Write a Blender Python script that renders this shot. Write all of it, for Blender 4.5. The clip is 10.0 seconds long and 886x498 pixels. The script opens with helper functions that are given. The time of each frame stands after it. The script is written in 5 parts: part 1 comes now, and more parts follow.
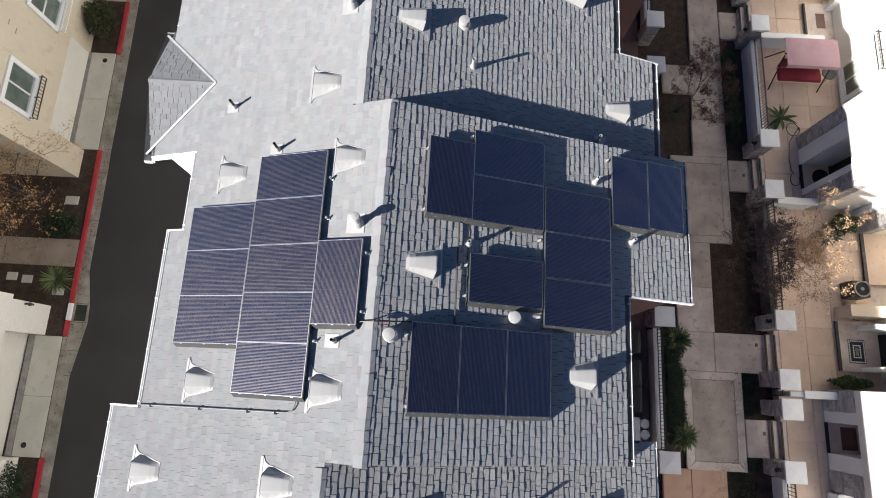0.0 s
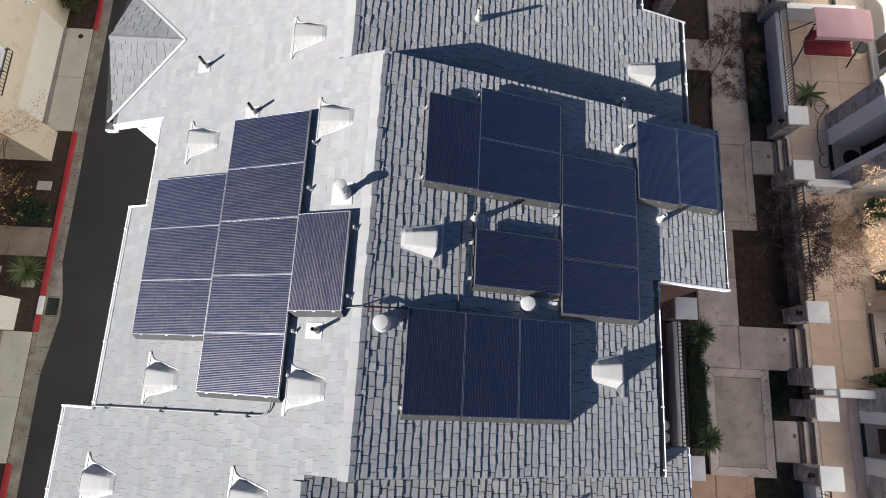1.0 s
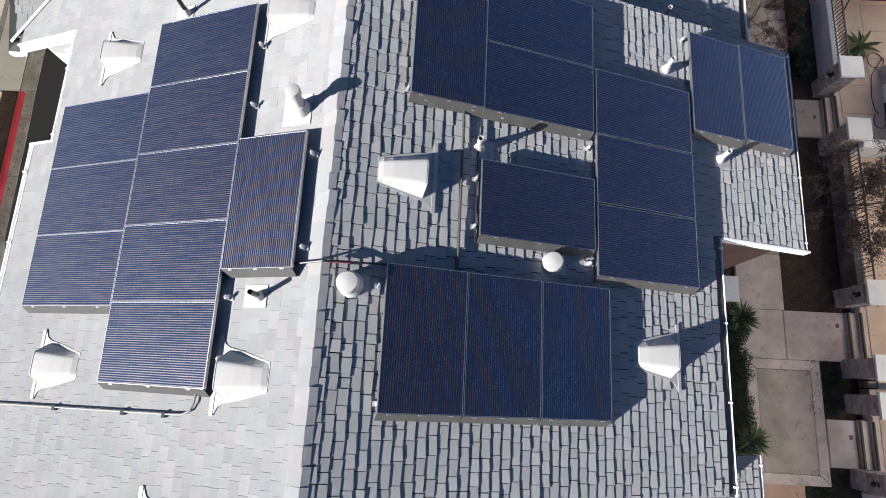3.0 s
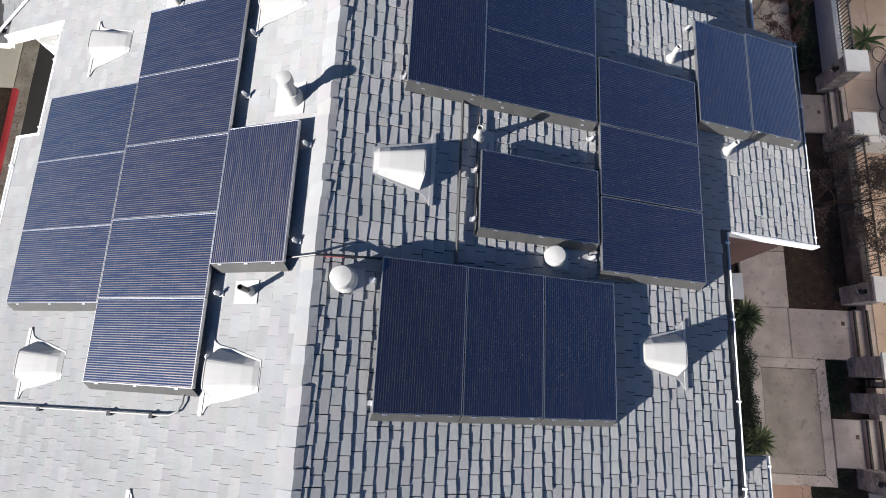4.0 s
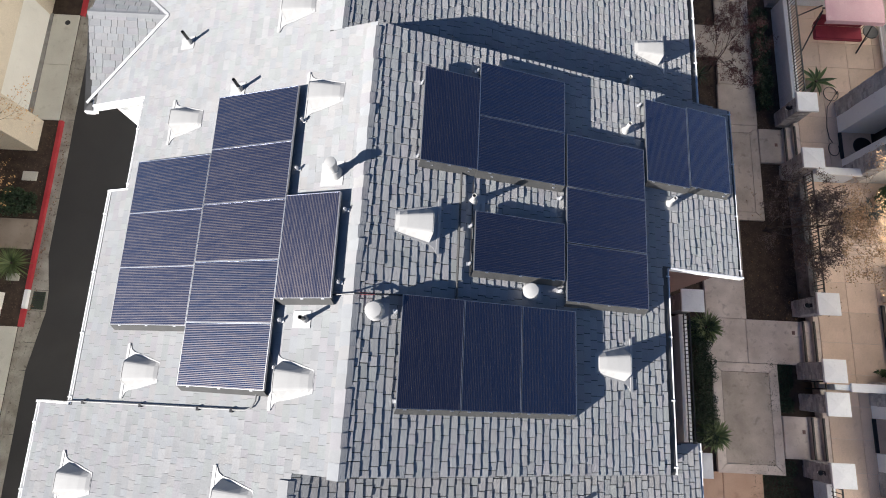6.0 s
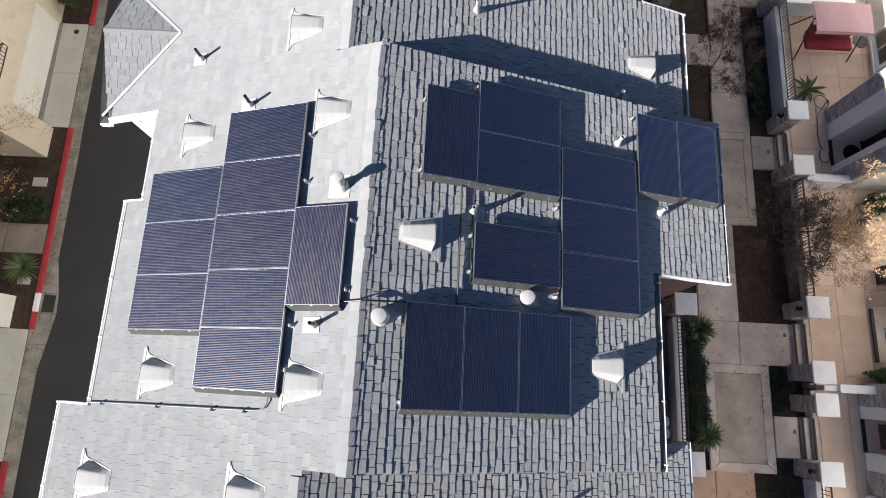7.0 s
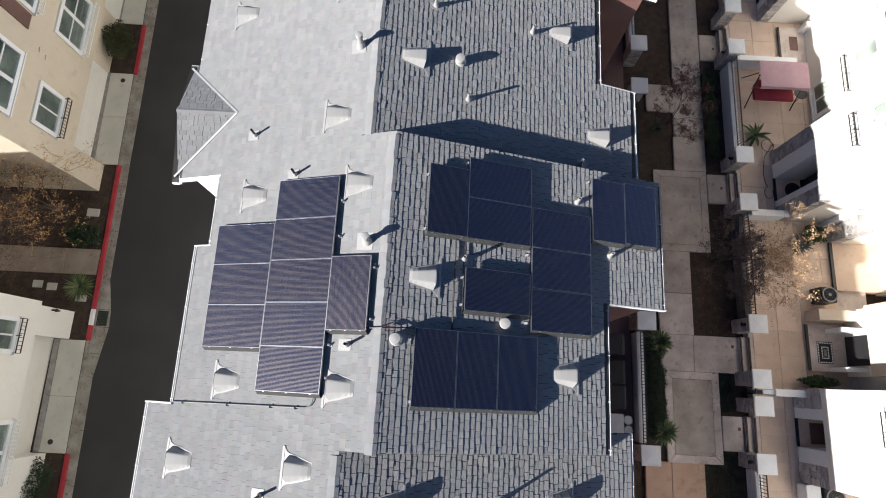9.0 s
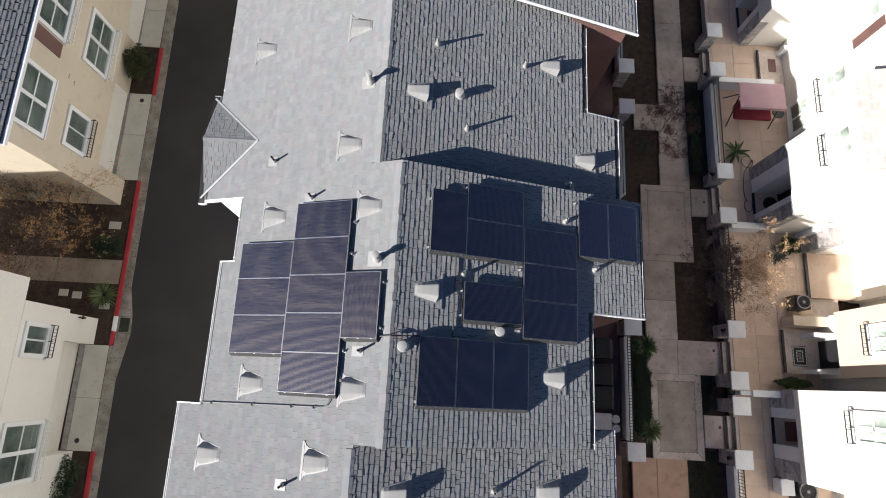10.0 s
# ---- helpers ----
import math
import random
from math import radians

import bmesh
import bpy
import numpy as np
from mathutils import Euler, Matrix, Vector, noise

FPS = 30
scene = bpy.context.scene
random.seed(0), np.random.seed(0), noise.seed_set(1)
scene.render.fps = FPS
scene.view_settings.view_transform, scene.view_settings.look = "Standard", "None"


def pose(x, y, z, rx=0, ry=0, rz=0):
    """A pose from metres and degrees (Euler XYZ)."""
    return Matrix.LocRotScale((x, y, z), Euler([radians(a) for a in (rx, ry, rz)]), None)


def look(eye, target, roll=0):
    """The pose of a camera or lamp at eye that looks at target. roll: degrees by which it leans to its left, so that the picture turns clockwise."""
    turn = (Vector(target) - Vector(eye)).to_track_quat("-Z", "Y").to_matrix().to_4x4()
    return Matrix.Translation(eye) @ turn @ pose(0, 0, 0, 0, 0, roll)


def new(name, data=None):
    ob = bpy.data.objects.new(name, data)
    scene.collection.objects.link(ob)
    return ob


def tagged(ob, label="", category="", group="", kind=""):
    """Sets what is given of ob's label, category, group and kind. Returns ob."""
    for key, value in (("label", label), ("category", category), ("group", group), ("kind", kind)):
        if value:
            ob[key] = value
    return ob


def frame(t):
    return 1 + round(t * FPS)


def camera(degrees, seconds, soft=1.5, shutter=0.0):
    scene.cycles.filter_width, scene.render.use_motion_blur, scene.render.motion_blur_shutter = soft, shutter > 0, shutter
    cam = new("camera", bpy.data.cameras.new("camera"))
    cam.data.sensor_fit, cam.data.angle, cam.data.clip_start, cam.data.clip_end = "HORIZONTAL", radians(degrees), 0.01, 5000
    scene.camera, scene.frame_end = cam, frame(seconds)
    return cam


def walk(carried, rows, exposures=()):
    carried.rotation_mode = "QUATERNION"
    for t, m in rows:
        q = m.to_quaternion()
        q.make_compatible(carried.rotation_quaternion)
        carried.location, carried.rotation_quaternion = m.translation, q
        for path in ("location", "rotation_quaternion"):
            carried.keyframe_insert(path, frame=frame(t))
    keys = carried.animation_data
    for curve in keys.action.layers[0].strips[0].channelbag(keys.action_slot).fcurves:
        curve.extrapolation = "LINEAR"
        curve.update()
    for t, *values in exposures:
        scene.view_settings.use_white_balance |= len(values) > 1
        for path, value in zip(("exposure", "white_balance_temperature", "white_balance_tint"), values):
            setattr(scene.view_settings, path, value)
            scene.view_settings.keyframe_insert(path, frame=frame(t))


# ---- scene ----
cam = camera(76.7, 10.0, soft=1.0)
PATH = [
    (0, (1.327, 1.452, 21.042), (1.325, 1.908, 19.094), 2.8),
    (0.5, (1.318, 1.432, 20.291), (1.316, 1.888, 18.344), 2.6),
    (1, (1.339, 1.402, 19.387), (1.334, 1.857, 17.439), 2.3),
    (1.5, (1.381, 1.409, 18.53), (1.374, 1.861, 16.582), 2.0),
    (2, (1.41, 1.392, 17.757), (1.402, 1.842, 15.809), 1.8),
    (2.5, (1.44, 1.301, 17.119), (1.431, 1.75, 15.17), 1.7),
    (4, (1.494, 1.237, 16.457), (1.483, 1.687, 14.509), 1.3),
    (4.5, (1.462, 1.262, 16.788), (1.454, 1.707, 14.838), 1.6),
    (5, (1.426, 1.284, 17.717), (1.419, 1.729, 15.768), 1.9),
    (5.5, (1.403, 1.303, 18.501), (1.399, 1.751, 16.551), 2.3),
    (7, (1.343, 1.338, 19.268), (1.343, 1.788, 17.32), 2.8),
    (7.5, (1.325, 1.38, 20.465), (1.326, 1.834, 18.517), 3.1),
    (8, (1.292, 1.412, 21.674), (1.298, 1.869, 19.727), 3.5),
    (8.5, (1.282, 1.409, 22.32), (1.289, 1.87, 20.373), 3.8),
    (9, (1.281, 1.386, 22.589), (1.288, 1.848, 20.644), 3.8),
    (9.5, (1.236, 1.382, 23.34), (1.245, 1.847, 21.395), 4.0),
    (10, (1.189, 1.381, 24.193), (1.2, 1.85, 22.249), 4.2),
]
walk(cam, [(t, look(eye, target, roll)) for t, eye, target, roll in PATH], [(0, 1.04), (2.5, 1.32), (5, 1.37), (7, 1.26), (8.5, 1.08), (9.2, 0.83), (10, 0.70)])

# ---- world and sun ----
SUN_WAY = Vector((0.785, 0.432, -0.478)).normalized()
world = bpy.data.worlds.new("sky")
scene.world = world
world.use_nodes = True
wn = world.node_tree
sky = wn.nodes.new("ShaderNodeTexSky")
sky.sky_type, sky.sun_disc = "NISHITA", False
sky.sun_elevation = math.asin(-SUN_WAY.z)
sky.sun_rotation = math.atan2(-SUN_WAY.x, -SUN_WAY.y)
sky.air_density, sky.dust_density, sky.ozone_density = 1.0, 2.5, 8.0
sky.altitude = 600
clear = wn.nodes.new("ShaderNodeVectorMath")
clear.operation = "MULTIPLY"
clear.inputs[1].default_value = (0.88, 1.0, 1.08)
wn.links.new(sky.outputs[0], clear.inputs[0])
wn.links.new(clear.outputs[0], wn.nodes["Background"].inputs[0])
wn.nodes["Background"].inputs[1].default_value = 0.034
sun = new("sun", bpy.data.lights.new("sun", "SUN"))
sun.data.energy, sun.data.angle, sun.data.color = 5.0, radians(0.55), (1.0, 0.957, 0.922)
sun.matrix_world = Matrix.Translation((-30, -20, 40)) @ SUN_WAY.to_track_quat("-Z", "Y").to_matrix().to_4x4()


# ---- materials ----
def surf(name, c1, c2, scale=3.0, rough=0.8, bump=0.2, fine=60.0, metal=0.0, island=0.0, obrand=0.0, tint=None, spots=0.0, spotcol=(0.03, 0.03, 0.03), gloss=0.5, velvet=0.0, grit=0.165, blend=None):
    """Two-scale procedural surface: broad mottling, fine grain, optional stains and per-piece variation."""
    m = bpy.data.materials.new(name)
    m.use_nodes = True
    nt = m.node_tree
    p = nt.nodes["Principled BSDF"]
    co = nt.nodes.new("ShaderNodeTexCoord")
    big, small = nt.nodes.new("ShaderNodeTexNoise"), nt.nodes.new("ShaderNodeTexNoise")
    big.inputs["Scale"].default_value, big.inputs["Detail"].default_value = scale, 5.0
    small.inputs["Scale"].default_value, small.inputs["Detail"].default_value = fine, 3.0
    for n in (big, small):
        nt.links.new(co.outputs["Object"], n.inputs["Vector"])
    ramp = nt.nodes.new("ShaderNodeMapRange")
    ramp.inputs["From Min"].default_value, ramp.inputs["From Max"].default_value = 0.3, 0.7
    nt.links.new(big.outputs["Fac"], ramp.inputs["Value"])
    mix = nt.nodes.new("ShaderNodeMix")
    mix.data_type = "RGBA"
    mix.inputs["A"].default_value, mix.inputs["B"].default_value = (*c1, 1), (*c2, 1)
    nt.links.new(ramp.outputs[0], mix.inputs["Factor"])
    col = mix.outputs["Result"]
    grain = nt.nodes.new("ShaderNodeMapRange")
    grain.inputs["From Min"].default_value, grain.inputs["From Max"].default_value = 0.25, 0.75
    grain.inputs["To Min"].default_value, grain.inputs["To Max"].default_value = 1 - grit, 1 + grit
    nt.links.new(small.outputs["Fac"], grain.inputs["Value"])
    val = grain.outputs[0]
    if island or obrand:
        if island:
            src = nt.nodes.new("ShaderNodeNewGeometry").outputs["Random Per Island"]
        else:
            src = nt.nodes.new("ShaderNodeObjectInfo").outputs["Random"]
        rng = nt.nodes.new("ShaderNodeMapRange")
        k = island or obrand
        rng.inputs["To Min"].default_value, rng.inputs["To Max"].default_value = 1 - k, 1 + k
        nt.links.new(src, rng.inputs["Value"])
        mul = nt.nodes.new("ShaderNodeMath")
        mul.operation = "MULTIPLY"
        nt.links.new(val, mul.inputs[0])
        nt.links.new(rng.outputs[0], mul.inputs[1])
        val = mul.outputs[0]
        if blend:
            pick = nt.nodes.new("ShaderNodeMath")
            pick.operation = "MULTIPLY"
            pick.inputs[1].default_value = 13.7
            nt.links.new(src, pick.inputs[0])
            part_of = nt.nodes.new("ShaderNodeMath")
            part_of.operation = "FRACT"
            nt.links.new(pick.outputs[0], part_of.inputs[0])
            cr = nt.nodes.new("ShaderNodeValToRGB")
            cr.color_ramp.interpolation = "CONSTANT"
            while len(cr.color_ramp.elements) < len(blend):
                cr.color_ramp.elements.new(0.5)
            for i, tone in enumerate(blend):
                cr.color_ramp.elements[i].position = i / len(blend)
                cr.color_ramp.elements[i].color = (*tone, 1)
            nt.links.new(part_of.outputs[0], cr.inputs["Fac"])
            bm = nt.nodes.new("ShaderNodeMix")
            bm.data_type = "RGBA"
            bm.inputs["Factor"].default_value = 0.55
            nt.links.new(col, bm.inputs["A"])
            nt.links.new(cr.outputs["Color"], bm.inputs["B"])
            col = bm.outputs["Result"]
        if tint:
            wob = nt.nodes.new("ShaderNodeMath")
            wob.operation = "MULTIPLY_ADD"
            wob.inputs[1].default_value, wob.inputs[2].default_value = 7.31, 0.0
            nt.links.new(src, wob.inputs[0])
            fr = nt.nodes.new("ShaderNodeMath")
            fr.operation = "FRACT"
            nt.links.new(wob.outputs[0], fr.inputs[0])
            tm = nt.nodes.new("ShaderNodeMix")
            tm.data_type = "RGBA"
            tm.inputs["B"].default_value = (*tint, 1)
            sc = nt.nodes.new("ShaderNodeMath")
            sc.operation = "MULTIPLY"
            sc.inputs[1].default_value = 0.6
            nt.links.new(fr.outputs[0], sc.inputs[0])
            nt.links.new(sc.outputs[0], tm.inputs["Factor"])
            nt.links.new(col, tm.inputs["A"])
            col = tm.outputs["Result"]
    if spots:
        sp = nt.nodes.new("ShaderNodeTexNoise")
        sp.inputs["Scale"].default_value, sp.inputs["Detail"].default_value = scale * 3.7, 6.0
        nt.links.new(co.outputs["Object"], sp.inputs["Vector"])
        sr = nt.nodes.new("ShaderNodeMapRange")
        sr.inputs["From Min"].default_value, sr.inputs["From Max"].default_value = 0.58, 0.72
        sr.inputs["To Max"].default_value = spots
        nt.links.new(sp.outputs["Fac"], sr.inputs["Value"])
        sm = nt.nodes.new("ShaderNodeMix")
        sm.data_type = "RGBA"
        sm.inputs["B"].default_value = (*spotcol, 1)
        nt.links.new(sr.outputs[0], sm.inputs["Factor"])
        nt.links.new(col, sm.inputs["A"])
        col = sm.outputs["Result"]
    fin = nt.nodes.new("ShaderNodeVectorMath")
    fin.operation = "SCALE"
    nt.links.new(col, fin.inputs[0])
    nt.links.new(val, fin.inputs["Scale"])
    nt.links.new(fin.outputs[0], p.inputs["Base Color"])
    p.inputs["Roughness"].default_value, p.inputs["Metallic"].default_value = rough, metal
    p.inputs["Specular IOR Level"].default_value = gloss
    p.inputs["Diffuse Roughness"].default_value = velvet
    if bump:
        b = nt.nodes.new("ShaderNodeBump")
        b.inputs["Strength"].default_value, b.inputs["Distance"].default_value = bump, 0.01
        nt.links.new(small.outputs["Fac"], b.inputs["Height"])
        nt.links.new(b.outputs[0], p.inputs["Normal"])
    return m


SH1, SH2 = (0.312, 0.308, 0.31), (0.39, 0.384, 0.38)
BLEND = [(0.318, 0.338, 0.348), (0.355, 0.348, 0.336), (0.312, 0.338, 0.322), (0.370, 0.370, 0.368), (0.338, 0.326, 0.338), (0.336, 0.356, 0.356), (0.306, 0.316, 0.314)]
M_SHINGLE = surf("shingle_joined", SH1, SH2, 3.2, 0.95, 0.6, 240, island=0.05, velvet=0.6, gloss=0.2, blend=BLEND)
M_SHINGLE_ONE = surf("shingle_single", SH1, SH2, 3.2, 0.95, 0.6, 240, obrand=0.05, velvet=0.6, gloss=0.2, blend=BLEND)
M_UNDER = surf("roof_underlay", (0.05, 0.05, 0.05), (0.07, 0.07, 0.07), 2, 0.95)
M_WHITE = surf("white_paint", (0.87, 0.87, 0.86), (0.91, 0.91, 0.90), 1.5, 0.5, 0.08, 40, grit=0.05, spots=0.12, spotcol=(0.4, 0.38, 0.35))
M_GALV = surf("painted_metal", (0.35, 0.345, 0.33), (0.385, 0.38, 0.365), 2, 0.7, 0.02, 50, spots=0.2, spotcol=(0.36, 0.35, 0.33), grit=0.03)
M_VALLEY = surf("valley_metal", (0.42, 0.42, 0.42), (0.48, 0.48, 0.48), 3, 0.6, 0.03, 40, grit=0.05)
M_STUCCO_BEIGE = surf("beige_stucco", (0.64, 0.56, 0.43), (0.70, 0.615, 0.48), 0.7, 0.9, 0.5, 45, spots=0.3, spotcol=(0.36, 0.31, 0.24))
M_STUCCO_WHITE = surf("white_stucco", (0.83, 0.80, 0.73), (0.88, 0.85, 0.78), 0.7, 0.9, 0.4, 45)
M_STUCCO_CREAM = surf("cream_stucco", (0.84, 0.81, 0.74), (0.89, 0.86, 0.79), 0.7, 0.9, 0.4, 45)
M_STUCCO_PEACH = surf("peach_stucco", (0.62, 0.53, 0.42), (0.68, 0.585, 0.465), 0.7, 0.9, 0.4, 45)
M_SIDING = surf("brown_siding", (0.14, 0.075, 0.065), (0.19, 0.10, 0.085), 1.5, 0.7, 0.2, 30)
M_GUTTER = surf("gutter_concrete", (0.22, 0.20, 0.165), (0.40, 0.375, 0.32), 2.2, 0.9, 0.3, 60, spots=0.7, spotcol=(0.08, 0.065, 0.05))
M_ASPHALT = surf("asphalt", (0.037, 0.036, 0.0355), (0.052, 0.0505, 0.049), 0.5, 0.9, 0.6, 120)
M_CONC = surf("concrete", (0.50, 0.42, 0.365), (0.75, 0.65, 0.58), 1.6, 0.88, 0.2, 70, spots=0.5, spotcol=(0.27, 0.215, 0.185))
# Stained concrete, also darkened to stand in for weaker light in the far court.
M_CONC_STAIN_SHADE = surf("stained_shaded_concrete", (0.36, 0.30, 0.25), (0.58, 0.50, 0.43), 1.3, 0.88, 0.25, 70, spots=0.6, spotcol=(0.20, 0.165, 0.14))
M_PATH = surf("brown_path_concrete", (0.27, 0.215, 0.165), (0.38, 0.31, 0.245), 1.3, 0.9, 0.25, 70, spots=0.6, spotcol=(0.13, 0.10, 0.075))
M_KERB = surf("kerb_concrete", (0.54, 0.52, 0.45), (0.64, 0.62, 0.54), 1.1, 0.9, 0.3, 60, spots=0.35, spotcol=(0.33, 0.31, 0.26))
M_RED = surf("red_kerb_paint", (0.40, 0.03, 0.04), (0.50, 0.05, 0.06), 2, 0.7, 0.2, 60, spots=0.3, spotcol=(0.2, 0.05, 0.05))
M_TILE = surf("patio_tile", (0.63, 0.475, 0.36), (0.745, 0.575, 0.455), 1.3, 0.75, 0.15, 60, obrand=0.08, spots=0.25, spotcol=(0.3, 0.2, 0.14))
M_TILE_RED = surf("reddish_paving", (0.50, 0.32, 0.22), (0.62, 0.42, 0.31), 1.0, 0.8, 0.2, 60, spots=0.4, spotcol=(0.32, 0.2, 0.14))
M_SOIL = surf("mulch", (0.035, 0.022, 0.015), (0.075, 0.05, 0.035), 4, 0.95, 1.0, 40, spots=0.5, spotcol=(0.10, 0.07, 0.05))
M_STONE = surf("stone_veneer", (0.22, 0.21, 0.20), (0.36, 0.34, 0.32), 4, 0.9, 0.8, 25, obrand=0.25)
M_BLACK = surf("black_metal", (0.015, 0.015, 0.017), (0.025, 0.025, 0.027), 4, 0.45, 0.05)
M_DARK = surf("dark_opening", (0.012, 0.012, 0.014), (0.02, 0.02, 0.022), 2, 0.6)


# ---- mesh tools ----
class Shape:
    """A growing list of vertices and faces."""

    def __init__(self):
        self.v, self.f = [], []

    def add(self, verts, faces, m=None):
        n = len(self.v)
        self.v += [tuple(m @ Vector(p)) for p in verts] if m else [tuple(p) for p in verts]
        self.f += [tuple(i + n for i in f) for f in faces]
        return self

    def box(self, x0, y0, z0, x1, y1, z1, m=None):
        v = [(x, y, z) for z in (z0, z1) for y in (y0, y1) for x in (x0, x1)]
        return self.add(v, [(0, 2, 3, 1), (4, 5, 7, 6), (0, 1, 5, 4), (2, 6, 7, 3), (0, 4, 6, 2), (1, 3, 7, 5)], m)

    def prism(self, poly, lo, hi, axis="z", m=None):
        """A polygon pushed from lo to hi along an axis."""
        n = len(poly)
        place = {"z": lambda a, b, c: (a, b, c), "y": lambda a, b, c: (a, c, b), "x": lambda a, b, c: (c, a, b)}[axis]
        v = [place(a, b, lo) for a, b in poly] + [place(a, b, hi) for a, b in poly]
        f = [tuple(range(n))[::-1], tuple(range(n, 2 * n))] + [(i, (i + 1) % n, (i + 1) % n + n, i + n) for i in range(n)]
        return self.add(v, f, m)

    def tube(self, path, r, n=10, caps=True, m=None):
        """A round bar along a path; r is one radius or one for each point."""
        pts = [Vector(p) for p in path]
        rs = r if isinstance(r, (list, tuple)) else [r] * len(pts)
        v, f = [], []
        for i, p in enumerate(pts):
            d = (pts[min(i + 1, len(pts) - 1)] - pts[max(i - 1, 0)]).normalized()
            a = d.orthogonal().normalized() if abs(d.z) > 0.99 or i == 0 else a - d * a.dot(d)
            a = a.normalized()
            b = d.cross(a)
            v += [p + rs[i] * (math.cos(2 * math.pi * k / n) * a + math.sin(2 * math.pi * k / n) * b) for k in range(n)]
        for i in range(len(pts) - 1):
            f += [(i * n + k, i * n + (k + 1) % n, (i + 1) * n + (k + 1) % n, (i + 1) * n + k) for k in range(n)]
        if caps:
            f += [tuple(range(n))[::-1], tuple(range((len(pts) - 1) * n, len(pts) * n))]
        return self.add(v, f, m)

    def lathe(self, prof, n=20, m=None):
        """A profile of (radius, height) turned about z."""
        v = [(r * math.cos(2 * math.pi * k / n), r * math.sin(2 * math.pi * k / n), z) for r, z in prof for k in range(n)]
        f = [(i * n + k, i * n + (k + 1) % n, (i + 1) * n + (k + 1) % n, (i + 1) * n + k) for i in range(len(prof) - 1) for k in range(n)]
        f += [tuple(range(n))[::-1], tuple(range((len(prof) - 1) * n, len(prof) * n))]
        return self.add(v, f, m)

    def mesh(self, name, mat, smooth=False, bevel=0.0):
        me = bpy.data.meshes.new(name)
        me.from_pydata(self.v, [], self.f)
        bm = bmesh.new()
        bm.from_mesh(me)
        if smooth:
            bmesh.ops.remove_doubles(bm, verts=bm.verts, dist=1e-5)
        if bevel:
            bmesh.ops.bevel(bm, geom=list(bm.edges), offset=bevel, segments=2, affect="EDGES", clamp_overlap=True)
        bmesh.ops.recalc_face_normals(bm, faces=bm.faces)
        bm.to_mesh(me)
        bm.free()
        if smooth:
            me.shade_smooth()
            me.set_sharp_from_angle(angle=radians(40))
        me.materials.append(mat)
        return me


def part(name, shape, mat, parent=None, label="", smooth=False, bevel=0.0):
    me = shape if isinstance(shape, bpy.types.Mesh) else shape.mesh(name, mat, smooth, bevel)
    ob = new(name, me)
    ob.parent = parent
    return tagged(ob, label)


def thing(name, label, category, at=(0, 0, 0), group="", kind=""):
    ob = new(name)
    ob.matrix_world = at if isinstance(at, Matrix) else Matrix.Translation(at)
    ob.empty_display_size = 0.2
    return tagged(ob, label, category, group, kind)


def struct(name, shape, mat, label, category, smooth=False, bevel=0.0):
    return tagged(part(name, shape, mat, None, label, smooth, bevel), label, category, "", "structure")


# ---- roof planes ----
SL, SR = 0.375, 0.35          # fall of the street slope and of the court slope
RX, RZ = 0.12, 10.58          # ridge of the middle house
UX, UZ = -0.48, 10.355        # ridge of the house beyond
LX, LZ = -0.61, 10.305        # ridge of the house before


def z_left(x):
    return RZ + SL * (x - RX)


def z_right(x, rx=RX, rz=RZ):
    return rz - SR * (x - rx)


EXPO = 0.13


def slope_frame(side, rx, rz):
    """Roof frame: u runs down the slope from the ridge, v along the ridge (+y on the court side), w out of the roof."""
    s = SR if side > 0 else SL
    c = 1 / math.hypot(1, s)
    u = Vector((side * c, 0, -s * c))
    v = Vector((0, side, 0))
    w = Vector((side * s * c, 0, c))
    m = Matrix((u, v, w)).transposed().to_4x4()
    m.translation = (rx, 0, rz)
    return m, c


def shingle_verts(wd, th, gap=0.004, skew=0.0):
    """One tab: thick lower edge, upper edge tucked under the course above."""
    a, g = wd / 2 - gap, EXPO
    return [(0.0, -a, 0.001), (0.0, a, 0.001), (g + skew, -a, th), (g - skew, a, th), (g + 0.002 + skew, -a, -0.004), (g + 0.002 - skew, a, -0.004), (0, -a, -0.004), (0, a, -0.004)]


SHINGLE_FACES = [(0, 2, 3, 1), (2, 4, 5, 3), (0, 6, 4, 2), (1, 3, 5, 7)]
TABS = [(0.115, 0.0130), (0.15, 0.0190), (0.18, 0.0130), (0.215, 0.0172), (0.25, 0.0142)]
TAB_MESHES = []
for wd, th in TABS:
    for gp, tk, sk in ((0.0042, 0.85 * th, 0.006 if th > 0.0155 else -0.005), (0.0016, 0.22 * th + 0.0025, 0.002)):
        me = bpy.data.meshes.new("shingle")
        me.from_pydata(shingle_verts(wd, tk, gp, sk), [], SHINGLE_FACES)
        me.materials.append(M_SHINGLE_ONE)
        TAB_MESHES.append(me)


